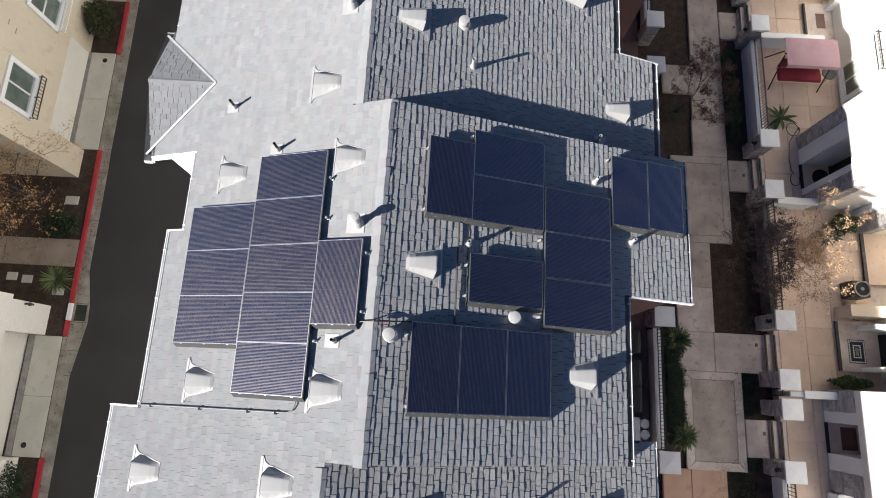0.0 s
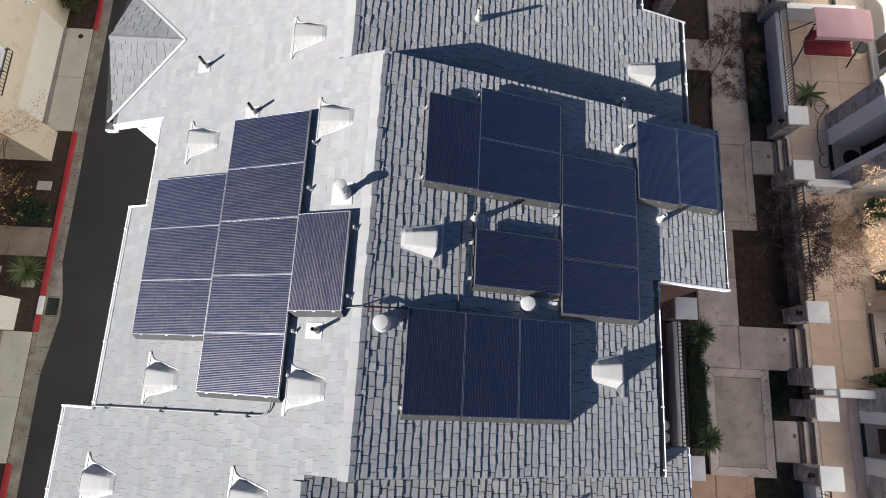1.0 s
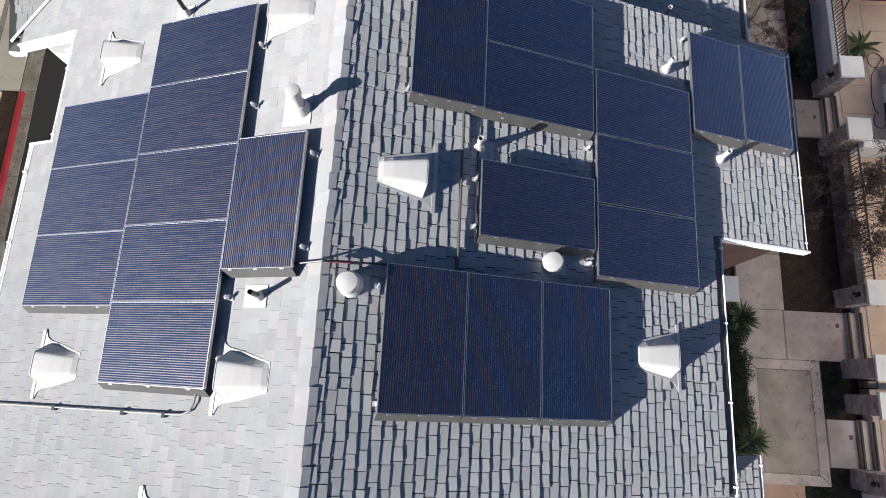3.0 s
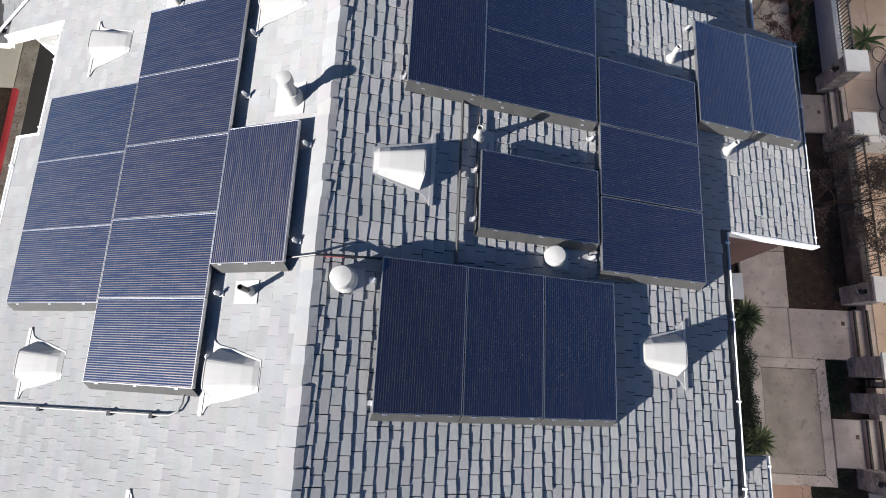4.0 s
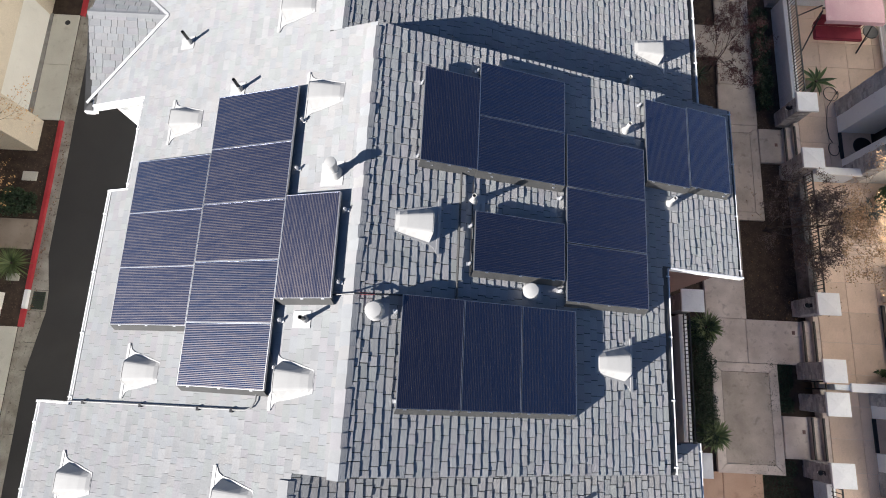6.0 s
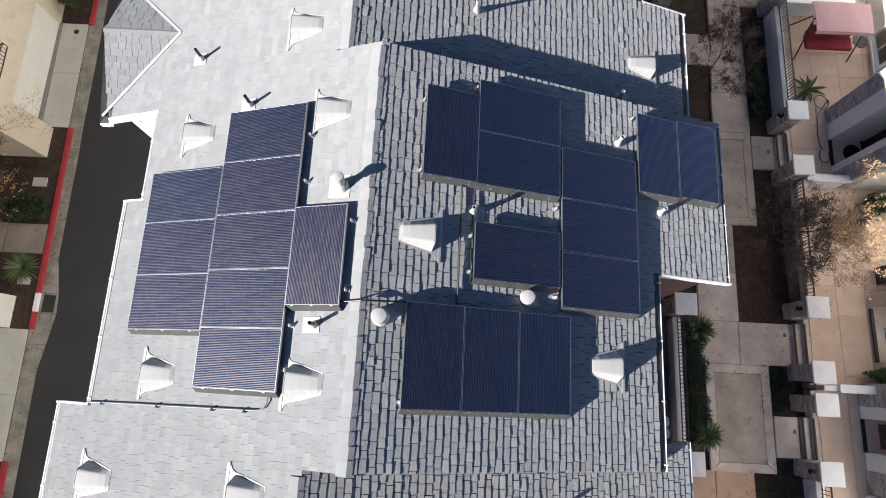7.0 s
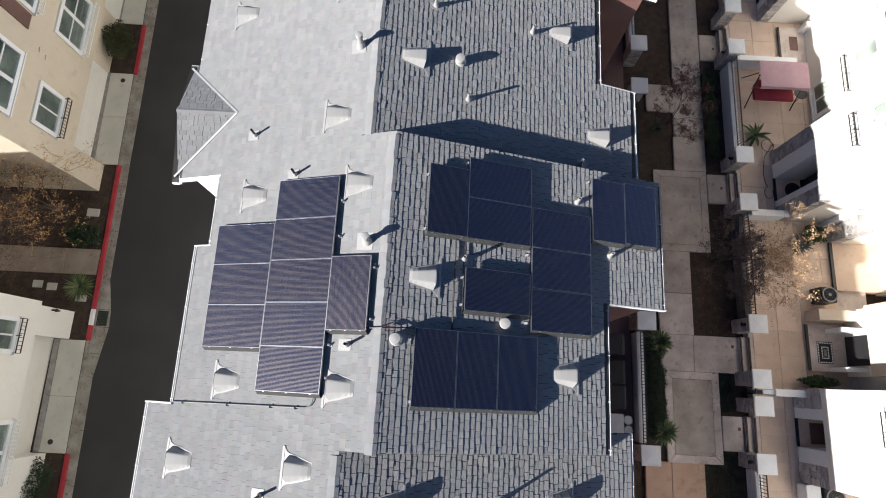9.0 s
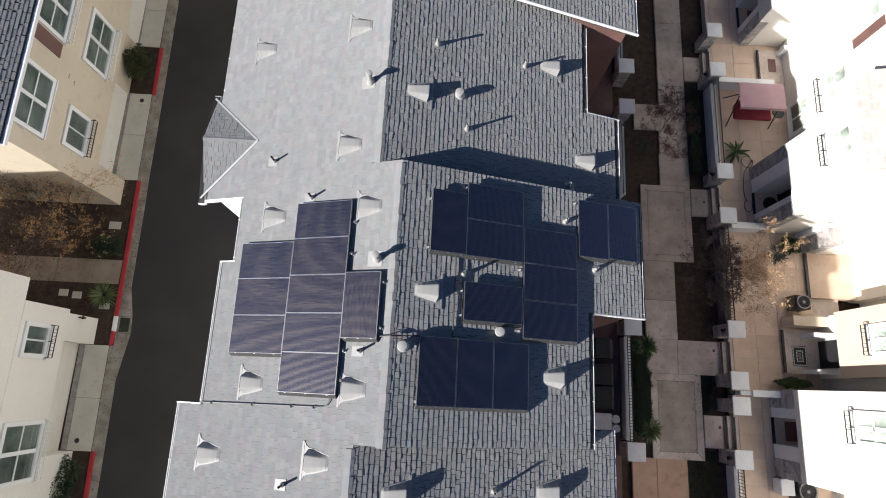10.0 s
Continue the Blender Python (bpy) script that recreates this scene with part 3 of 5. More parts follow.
def solar_panel(side, x, y, along, skirt):
    """One module, centred at plan x, y; along: 'y' for its long side along the ridge, else down the slope. Local x is the long side."""
    m, c = slope_frame(side, RX, RZ)
    u = (x - RX) * side / c
    turn = 90 if along == "y" else 0
    hx, hy = PL / 2, PW / 2
    p = thing("solar_panel", "dark blue solar panel with fine silver lines, raised over shingles", "solar panel", m @ pose(u, side * y, H0, 0, 0, turn), "roof solar panels")
    e = 0.007
    fr = Shape()
    fr.box(-hx, -hy, 0, -hx + e, hy, 0.045).box(hx - e, -hy, 0, hx, hy, 0.045).box(-hx + e, -hy, 0, hx - e, -hy + e, 0.045).box(-hx + e, hy - e, 0, hx - e, hy, 0.045)
    part("frame", fr, M_FRAME, p, "thin grey aluminium frame")
    part("glass", Shape().box(-hx + e, -hy + e, 0.02, hx - e, hy - e, 0.042), M_CELL, p)
    if skirt:
        sk = Shape()
        lip = [(0.003, 0.04), (0.085, -0.07), (0.082, -0.082), (0.003, 0.025)]
        if along == "y":
            sk.prism([(-side * (hx + a), z) for a, z in lip], -hy, hy, "y")
        else:
            sk.prism([(-side * (hy + a), z) for a, z in lip], -hx, hx, "x")
        part("skirt", sk, M_SKIRT, p, "sloping grey metal skirt")
        for k in range(3):
            q = (k - 1) * (0.36 if along == "y" else 0.6)
            a = -side * ((hx if along == "y" else hy) + 0.012)
            part("clip", Shape().box(a - 0.008, q - 0.025, 0.036, a + 0.006, q + 0.025, 0.042) if along == "y" else Shape().box(q - 0.025, a - 0.006, 0.036, q + 0.025, a + 0.006, 0.042), M_FOOT, p, "bright metal clip")
    return p


LP = [(-1.88, 5.455, "u", 0), (-3.43, 4.395, "u", 0), (-1.88, 4.465, "u", 0), (-3.43, 3.41, "u", 0), (-1.88, 3.475, "u", 0), (-3.43, 2.425, "u", 1), (-1.88, 2.485, "u", 0), (-1.88, 1.495, "u", 1), (-0.645, 3.195, "y", 1)]
RP = [(1.365, 5.49, "y", 1), (2.605, 6.14, "u", 0), (2.605, 5.145, "u", 1), (4.20, 5.15, "u", 0), (4.20, 4.15, "u", 0), (4.20, 3.145, "u", 1), (2.605, 3.475, "u", 1), (1.235, 1.68, "y", 1), (2.175, 1.675, "y", 1), (3.115, 1.67, "y", 1), (5.51, 5.88, "y", 1), (6.455, 5.92, "y", 1)]
for side, group in ((-1, LP), (1, RP)):
    for q in group:
        solar_panel(side, *q)

# mounting rails and pale feet under the arrays
for side, xs, y0, y1 in ((-1, (-1.32, -2.44), 1.0, 5.98), (-1, (-2.95, -3.9), 1.92, 4.9), (-1, (-0.4, -0.9), 2.35, 4.02), (1, (3.65, 4.8), 2.65, 5.66), (1, (2.1, 3.2), 2.95, 3.95), (1, (2.1, 3.2), 4.6, 6.62), (1, (1.1, 1.7), 4.62, 6.3), (1, (1.0, 2.2, 3.4), 0.86, 2.5), (1, (5.3, 6.8), 5.04, 6.8)):
    m, c = slope_frame(side, RX, RZ)
    for x in xs:
        part_u = (x - RX) * side / c
        r = thing("mounting_rail", "aluminium mounting rail under the solar panels", "rail", m @ pose(part_u, side * (y0 + y1) / 2, 0.03), "solar mounting rails")
        part("bar", Shape().box(-0.02, -(y1 - y0) / 2, 0, 0.02, (y1 - y0) / 2, 0.06), M_FOOT, r)
for side, feet in ((-1, ((-1.02, 1.35), (-1.02, 2.05), (-1.02, 4.5), (-1.02, 5.35), (-0.12, 2.62), (-0.12, 3.75))), (1, ((0.78, 0.95), (0.70, 2.25), (0.88, 4.75), (0.88, 6.05), (1.78, 3.1), (1.78, 3.72), (1.80, 6.5), (3.34, 4.45), (3.34, 2.82), (4.98, 6.6), (4.98, 5.2)))):
    m, c = slope_frame(side, RX, RZ)
    for x, y in feet:
        f = thing("panel_foot", "small bright metal mounting foot at a panel edge", "bracket", m @ pose((x - RX) * side / c, side * y, 0.012), "panel mounting feet")
        part("base", Shape().box(-0.04, -0.03, 0, 0.04, 0.03, 0.012), M_FOOT, f)
        part("post", Shape().box(-0.006, -0.025, 0.012, 0.006, 0.025, 0.1), M_FOOT, f)
        part("bolt", Shape().lathe([(0.008, 0.1), (0.008, 0.115), (0.003, 0.118)], 8), M_FOOT, f)


# ---- roof vents and pipes ----
M_FLANGE = surf("bright_flashing", (0.34, 0.337, 0.328), (0.39, 0.386, 0.378), 3, 0.5, 0.03, 40, grit=0.05)
def hood_vent(side, x, y, rx, rz):
    """Tapered hood vent, open towards the eave, on a wide flange. Local u runs down the slope."""
    m, c = slope_frame(side, rx, rz)
    v = thing("hood_vent", "pale painted metal hood vent on the shingle roof", "roof vent", m @ pose((x - rx) * side / c - (0.14 if side < 0 else 0.06), side * y, 0.009 if side < 0 else 0.014, 0, -0.7, 0), "hood roof vents")
    edge = [(-0.57, 0.165), (-0.2, 0.27), (0.0, 0.31), (0.07, 0.35), (0.115, 0.43), (0.18, 0.44)]
    part("flange", Shape().prism([(u, -w) for u, w in edge] + [(u, w) for u, w in edge[::-1]], 0, 0.007, "z"), M_FLANGE, v, "flat pale flashing flange")
    part("flange_lip", Shape().box(0.12, -0.45, 0.007, 0.165, 0.45, 0.014), M_FLANGE, v, "pale lower lip of the flange")
    hood = Shape()
    section = [(-1.0, 0.0), (-0.97, 0.12), (-0.62, 0.86), (-0.55, 0.945), (-0.45, 0.985), (-0.2, 1.0), (0.2, 1.0), (0.45, 0.985), (0.55, 0.945), (0.62, 0.86), (0.97, 0.12), (1.0, 0.0)]
    n = len(section) - 1
    rows = []
    for t in (0.0, 0.1, 0.3, 0.6, 0.85, 1.0):
        hw = 0.155 + 0.12 * t
        hh = 0.008 + 0.2 * t ** 0.8
        rows.append([(-0.56 + 0.56 * t, hw * a, 0.004 + hh * b) for a, b in section])
    for i in range(len(rows) - 1):
        hood.add(rows[i] + rows[i + 1], [(k, k + 1, k + n + 2, k + n + 1) for k in range(n)])
    hood.add(rows[0][::-1], [tuple(range(n + 1))])
    part("hood", hood, M_GALV, v)
    part("mesh_screen", Shape().add([(p[0] - 0.015, p[1] * 0.985, p[2]) for p in rows[-1]], [tuple(range(n + 1))]), M_DARK, v, "dark insect screen")
    return v


for x, y in ((-3.83, 1.18), (-1.07, 1.17), (-3.75, 5.67), (-1.02, 5.79), (-1.72, 7.59), (-4.82, -0.63), (-1.85, -0.56), (-4.72, 11.04), (-1.71, 11.24)):
    hood_vent(-1, x, y, RX, RZ)
for x, y, rx, rz in ((1.20, 3.64, RX, RZ), (4.60, 1.68, RX, RZ), (0.66, 9.26, UX, UZ), (5.73, 8.19, UX, UZ), (0.68, -1.22, LX, LZ), (4.58, -1.22, LX, LZ), (4.58, 11.08, UX, UZ)):
    hood_vent(1, x, y, rx, rz)


def pipe_vent(x, y, z, slope, r=0.035, h=0.33, cap=0.0, mat=None, label="pale plumbing vent pipe with a flashing boot"):
    v = thing("vent_pipe", label, "vent pipe", (x, y, z), "roof vent pipes")
    tilt = pose(0, 0, 0, 0, math.degrees(math.atan(slope)), 0)
    dn = 1 if slope > 0 else -1
    part("flashing", Shape().box(min(-0.1 * dn, 0.21 * dn), -0.13, 0.010, max(-0.1 * dn, 0.21 * dn), 0.13, 0.0145, tilt), M_FLANGE, v, "square pale metal flashing")
    part("boot", Shape().lathe([(r * 2.2, 0.01), (r * 1.9, 0.05), (r * 1.25, 0.12), (r * 1.2, 0.14)], 16), M_GALV, v, smooth=True)
    n = 16
    s = Shape()
    s.lathe([(r, -0.05), (r, h), (r * 0.8, h), (r * 0.8, h - 0.12), (0.001, h - 0.12)], n)
    part("pipe", s, mat or M_GALV, v, smooth=True)
    if cap:
        part("cap", Shape().lathe([(cap * 0.96, h - 0.08), (cap, h - 0.06), (cap, h + 0.03), (cap * 0.9, h + 0.05), (cap * 0.55, h + 0.06), (0.002, h + 0.066)], 24), M_GALV, v, "round pale rain cap", smooth=True)
    return v


def flue(x, y, z):
    v = thing("flue_pipe", "pale metal flue with a flared base beside the ridge", "flue pipe", (x, y, z), "roof flues")
    tilt = pose(0, 0, 0, 0, -math.degrees(math.atan(SL)), 0)
    part("flashing", Shape().box(-0.26, -0.2, 0.010, 0.14, 0.2, 0.015, tilt), M_FLANGE, v, "square pale metal flashing")
    part("base", Shape().lathe([(0.125, -0.05), (0.12, 0.03), (0.088, 0.16), (0.078, 0.18)], 24), M_GALV, v, "flared storm collar base", smooth=True)
    part("pipe", Shape().lathe([(0.066, 0.1), (0.066, 0.42), (0.001, 0.42)], 24), M_GALV, v, smooth=True)
    part("cap", Shape().lathe([(0.07, 0.40), (0.088, 0.41), (0.088, 0.49), (0.08, 0.505), (0.04, 0.515), (0.001, 0.517)], 24), M_GALV, v, "round pale rain cap", smooth=True)


for x, y in ((-0.64, 2.07), (-3.63, 7.31), (-2.36, 6.13), (-2.32, -1.16)):
    pipe_vent(x, y, z_left(x), -SL, 0.03, 0.36, mat=M_BLACK, label="dark plumbing vent pipe with a pale flashing")
for x, y in ((-0.37, 4.37), (-0.95, 9.40)):
    flue(x, y, z_left(x))
for x, y, rx, rz in ((0.41, 2.23, RX, RZ), (2.83, 2.76, RX, RZ), (1.53, 9.44, UX, UZ)):
    pipe_vent(x, y, z_right(x, rx, rz), SR, 0.07, 0.16, 0.125, label="round capped vent on a short pipe")
for x, y, rx, rz in ((1.78, 8.43, UX, UZ), (4.9, 7.27, UX, UZ), (1.83, 4.15, RX, RZ), (4.69, 6.02, RX, RZ), (5.59, 4.73, RX, RZ), (0.83, 10.87, UX, UZ), (3.49, 10.88, UX, UZ), (2.85, -1.17, LX, LZ)):
    pipe_vent(x, y, z_right(x, rx, rz), SR, 0.036, 0.34)


M_PIPE = surf("conduit_grey", (0.16, 0.16, 0.16), (0.21, 0.21, 0.205), 6, 0.5, 0.0, metal=0.3)


def conduit(name, pts, r, mat, label):
    c = thing(name, label, "conduit", pts[0])
    part("tube", Shape().tube([Vector(p) - Vector(pts[0]) for p in pts], r, 8), mat, c, smooth=True)
    return c


zl = lambda x, h=0.05: z_left(x) + h
zr = lambda x, h=0.05: z_right(x) + h
cd = conduit("conduit", [(-4.95, 0.62, zl(-4.95)), (-4.4, 0.64, zl(-4.4)), (-1.6, 0.70, zl(-1.6)), (-1.45, 0.71, zl(-1.45)), (-1.36, 0.75, zl(-1.36)), (-1.31, 0.84, zl(-1.31)), (-1.30, 1.02, zl(-1.3))], 0.013, M_PIPE, "grey electrical conduit along the shingle roof edge")
for x in (-4.6, -3.4, -2.3, -1.7):
    part("strap", Shape().box(-0.02, -0.03, -0.05, 0.02, 0.03, 0.02, Matrix.Translation(Vector((x + 4.95, 0.02 * (x + 4.95), zl(x) - zl(-4.95))))), M_BLACK, cd)
conduit("conduit", [(-0.3, 2.43, zl(-0.3)), (RX, 2.45, RZ + 0.1), (0.8, 2.5, zr(0.8))], 0.014, M_BLACK, "dark conduit crossing the roof ridge")
conduit("conduit", [(1.62, 2.5, zr(1.62)), (1.62, 3.5, zr(1.62)), (1.62, 4.4, zr(1.62)), (1.62, 4.62, zr(1.62))], 0.016, M_SKIRT, "weathered conduit between the panel groups")
conduit("conduit", [(1.82, 2.9, zr(1.82)), (1.82, 4.5, zr(1.82))], 0.01, M_BLACK, "thin black cable between the panels")
mk = thing("conduit_label", "small red warning label on the conduit", "label", (0.3, 2.462, z_right(0.3) + 0.062))
part("band", Shape().tube([(-0.1, 0, 0.035), (0.1, 0.012, -0.035)], 0.018, 8), M_RED, mk)

# ---- plants ----
M_LEAF = surf("green_leaf", (0.03, 0.065, 0.018), (0.07, 0.12, 0.035), 3, 0.6, 0.1, 30, island=0.35, tint=(0.10, 0.13, 0.04))
M_LEAF_DARK = surf("dark_hedge_leaf", (0.016, 0.034, 0.013), (0.036, 0.062, 0.024), 3, 0.6, 0.1, 30, island=0.35)
M_LEAF_MID = surf("mid_green_leaf", (0.028, 0.045, 0.014), (0.055, 0.075, 0.024), 3, 0.6, 0.1, 30, island=0.4, tint=(0.08, 0.06, 0.02))
M_LEAF_GOLD = surf("golden_dry_leaf", (0.56, 0.35, 0.18), (0.76, 0.52, 0.30), 3, 0.7, 0.1, 30, island=0.45, tint=(0.12, 0.075, 0.055))
M_LEAF_AMBER = surf("amber_dry_leaf", (0.50, 0.30, 0.11), (0.66, 0.45, 0.22), 3, 0.7, 0.1, 30, island=0.35, tint=(0.5, 0.22, 0.06))
# Darker leaf colour for crown parts out of the sun; the shade is in the colour.
M_LEAF_SHADED = surf("shaded_brown_leaf", (0.10, 0.068, 0.055), (0.17, 0.12, 0.10), 3, 0.8, 0.1, 30, island=0.4)
M_LEAF_RED = surf("dark_red_leaf", (0.085, 0.032, 0.03), (0.15, 0.06, 0.05), 3, 0.7, 0.1, 30, island=0.35)
M_BARK = surf("bark", (0.06, 0.042, 0.035), (0.11, 0.08, 0.065), 8, 0.9, 0.6, 60)
M_AGAVE = surf("grey_agave_leaf", (0.05, 0.062, 0.055), (0.10, 0.115, 0.105), 5, 0.6, 0.05, 30, island=0.3)
M_BLADE = surf("blade_leaf", (0.085, 0.13, 0.035), (0.16, 0.215, 0.075), 5, 0.5, 0.05, 30, island=0.3, tint=(0.16, 0.18, 0.07))


def leaf_cloud(s, pts, size, rng, flat=0.5):
    """Small folded leaves at the given points."""
    for p in pts:
        a = Vector((rng.gauss(0, 1), rng.gauss(0, 1), rng.gauss(0, flat))).normalized()
        b = a.cross(Vector((rng.gauss(0, 1), rng.gauss(0, 1), rng.gauss(0, 1)))).normalized()
        n = a.cross(b)
        k = size * rng.uniform(0.6, 1.3)
        p = Vector(p)
        s.add([p - a * k, p + b * k * 0.45 + n * k * 0.15, p + a * k, p - b * k * 0.45 + n * k * 0.15], [(0, 1, 2), (0, 2, 3)])


def tree(at, height, spread, seed, leaf_mat, leaves, leaf_size, label, lean=(0, 0), bare=0.5, stems=1, forks=5, girth=0.022, dull=None):
    """Small deciduous tree: tapered limbs forking to twigs, with thin uneven foliage."""
    rng = random.Random(seed)
    t = thing("tree", label, "tree", at)
    wood, tips = Shape(), []

    def limb(p, d, ln, r, depth):
        q = p + d * ln * 0.5 + Vector((rng.uniform(-1, 1), rng.uniform(-1, 1), 0)) * ln * 0.06
        e = q + (d + Vector((rng.uniform(-1, 1), rng.uniform(-1, 1), rng.uniform(-0.2, 0.4))) * 0.2).normalized() * ln * 0.5
        wood.tube([p, q, e], [r, r * 0.8, r * 0.6], 6 if depth < 2 else 4, caps=False)
        if depth >= 3:
            tips.append((q, e))
        if depth < forks:
            for _ in range(3 if depth in (0, 1, 3) else 2):
                nd = (d + Vector((rng.gauss(0, 1), rng.gauss(0, 1), rng.gauss(0.05, 0.5))) * spread).normalized()
                nd.z = max(nd.z, -0.1)
                limb(e if rng.random() < 0.6 else q, nd.normalized(), ln * rng.uniform(0.62, 0.85), r * 0.55, depth + 1)

    for i in range(stems):
        d = Vector((lean[0] + rng.uniform(-0.3, 0.3) * (stems > 1), lean[1] + rng.uniform(-0.3, 0.3) * (stems > 1), 1)).normalized()
        limb(Vector((0, 0, 0)), d, height * 0.34, girth * height ** 0.7 / stems ** 0.5, 0)
    part("trunk", wood, M_BARK, t, "grey brown branching trunk and twigs", smooth=True)
    pts = []
    rng.shuffle(tips)
    tips = tips[: max(1, int(len(tips) * (1 - bare)))]
    for i in range(leaves):
        a, b = rng.choice(tips)
        pts.append(a.lerp(b, rng.uniform(0.2, 1.1)) + Vector((rng.gauss(0, 1), rng.gauss(0, 1), rng.gauss(0, 1))) * leaf_size * 1.6)
    # Leaves below the dull plane take the dark colour, painting the crown's shaded side.
    for mat, group in ((leaf_mat, [p for p in pts if dull is None or dull[0] * p.x + p.z > dull[1]]), (M_LEAF_SHADED, [p for p in pts if dull is not None and dull[0] * p.x + p.z <= dull[1]])):
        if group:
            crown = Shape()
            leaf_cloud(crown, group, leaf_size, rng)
            part("crown", crown, mat, t, "dull brown leaves coloured as the shaded part of the crown" if mat == M_LEAF_SHADED else "")
    return t


def shrub(at, rx, ry, rz, n, size, mat, label, seed, name="shrub", box=False):
    rng = random.Random(seed)
    t = thing(name, label, name, at)
    stems = Shape()
    for i in range(10):
        a = rng.uniform(0, 6.28)
        stems.tube([(0, 0, -0.02), (0.3 * rx * math.cos(a), 0.3 * ry * math.sin(a), rz * 0.6), (0.7 * rx * math.cos(a), 0.7 * ry * math.sin(a), rz * 1.2)], [0.015, 0.01, 0.005], 4, caps=False)
    part("stem", stems, M_BARK, t)
    s, pts = Shape(), []
    while len(pts) < n:
        if box:
            p = Vector((rng.uniform(-rx, rx), rng.uniform(-ry, ry), rng.uniform(0, 2 * rz)))
            edge = 0.06 * math.sin(p.y * 5.1) + 0.05 * math.sin(p.y * 11 + 1)
            if abs(p.x) > rx - 0.08 + edge or (p.z < 1.5 * rz and abs(p.x) < rx * 0.8 and rng.random() < 0.6):
                continue
        else:
            d = Vector((rng.gauss(0, 1), rng.gauss(0, 1), rng.gauss(0, 1))).normalized()
            k = rng.uniform(0.55, 1.0) * (1 + 0.22 * math.sin(5 * d.x + seed) * math.cos(4 * d.y + seed))
            p = Vector((d.x * rx * k, d.y * ry * k, rz + d.z * rz * k))
        pts.append(p)
    leaf_cloud(s, pts, size, rng, 1.0)
    part("foliage", s, mat, t)
    return t


def rosette(at, n, length, width, seed, label, name="yucca", mat=None, rise=0.9):
    """Sword-leaved plant: curved tapering blades round a short stem."""
    rng = random.Random(seed)
    t = thing(name, label, "plant", at)
    part("stem", Shape().tube([(0, 0, -0.02), (0, 0, 0.18)], [0.05, 0.04], 8), M_BARK, t)
    s = Shape()
    for i in range(n):
        a = 2.4 * i + rng.uniform(-0.3, 0.3)
        up = rise * (1 - i / n * 0.8) + rng.uniform(-0.1, 0.1)
        ln = length * rng.uniform(0.7, 1.1)
        d, side = Vector((math.cos(a), math.sin(a), 0)), Vector((-math.sin(a), math.cos(a), 0))
        rows = []
        for j in range(5):
            q = j / 4
            p = d * ln * q * math.cos(up * 0.9) + Vector((0, 0, 0.12 + ln * (q * math.sin(up) - 0.45 * q * q * (1.1 - up * 0.6))))
            w = width * (0.6 + 0.8 * q - 1.38 * q * q)
            rows += [p - side * w, p - Vector((0, 0, w * 0.5)), p + side * w]
        s.add(rows, [(3 * j + k, 3 * j + k + 1, 3 * j + k + 4, 3 * j + k + 3) for j in range(4) for k in range(2)])
    part("blade", s, mat or M_BLADE, t)
    return t


# ---- street side ----
for y0, y1 in ((9.7, 11.9), (11.9, 14.0), (-1.95, 0.13), (0.13, 2.3), (16.5, 18.5), (18.5, 20.5)):
    struct("pavement", street_slab(-1.13, -0.155, y0 + 0.006, y1 - 0.006, -0.28, 0.0), M_KERB, "pale speckled concrete driveway slab beside the kerb", "pavement", bevel=0.01)
for y0, y1 in ((9.7, 14.0), (-1.95, 2.3), (16.5, 20.5)):
    struct("door_sill", street_slab(-1.36, -1.14, y0, y1, -0.28, 0.015), M_STONE, "grey concrete strip at the foot of a garage door", "sill")
for i, x0 in enumerate((-12.68, -14.06, -15.46, -16.86)):
    struct("pavement", Shape().box(x0 - 1.37, 4.92, -0.28, x0, 5.98, 0.0), M_PATH, "weathered brown concrete path slab between planting beds", "pavement", bevel=0.01)
struct("manhole_cover", Shape().lathe([(0.36, -0.14), (0.36, -0.126), (0.335, -0.124), (0.33, -0.1275), (0.001, -0.1275)], 32, Matrix.Translation((-10.15, 6.0, 0))), M_ASPHALT, "dark round cover set in the asphalt", "manhole")
for y in (12.85, -1.55):
    lid = thing("utility_lid", "small dark round lid in a concrete slab", "lid", (-13.15, y + 0.8 if y > 0 else y, 0.002), "utility lids")
    part("disc", Shape().lathe([(0.10, 0), (0.10, 0.006), (0.085, 0.009), (0.001, 0.009)], 18), M_BLACK, lid)
for x, y, sx, sy in ((-13.3, 7.55, 0.26, 0.17), (-14.36, 4.37, 0.2, 0.15), (-14.95, 4.45, 0.2, 0.15), (-13.1, 3.95, 0.22, 0.13)):
    vb = thing("valve_box", "grey concrete utility box lid set in mulch", "utility box", (x, y, -0.05), "utility boxes")
    part("rim", Shape().box(-sx, -sy, -0.03, sx, sy, 0.03), M_KERB, vb, bevel=0.01)
    part("lid", Shape().box(-sx + 0.03, -sy + 0.03, 0.03, sx - 0.03, sy - 0.03, 0.042), M_KERB, vb, bevel=0.005)
gr = thing("storm_drain", "dark green iron grate in the gutter", "drain", (-12.15, 3.2, -0.108))
part("frame", Shape().box(-0.2, -0.3, -0.02, 0.22, 0.3, 0.004), M_LEAF_DARK, gr)
for i in range(9):
    part("bar", Shape().box(-0.18, -0.27 + i * 0.065, 0.004, 0.2, -0.24 + i * 0.065, 0.014), M_BLACK, gr)

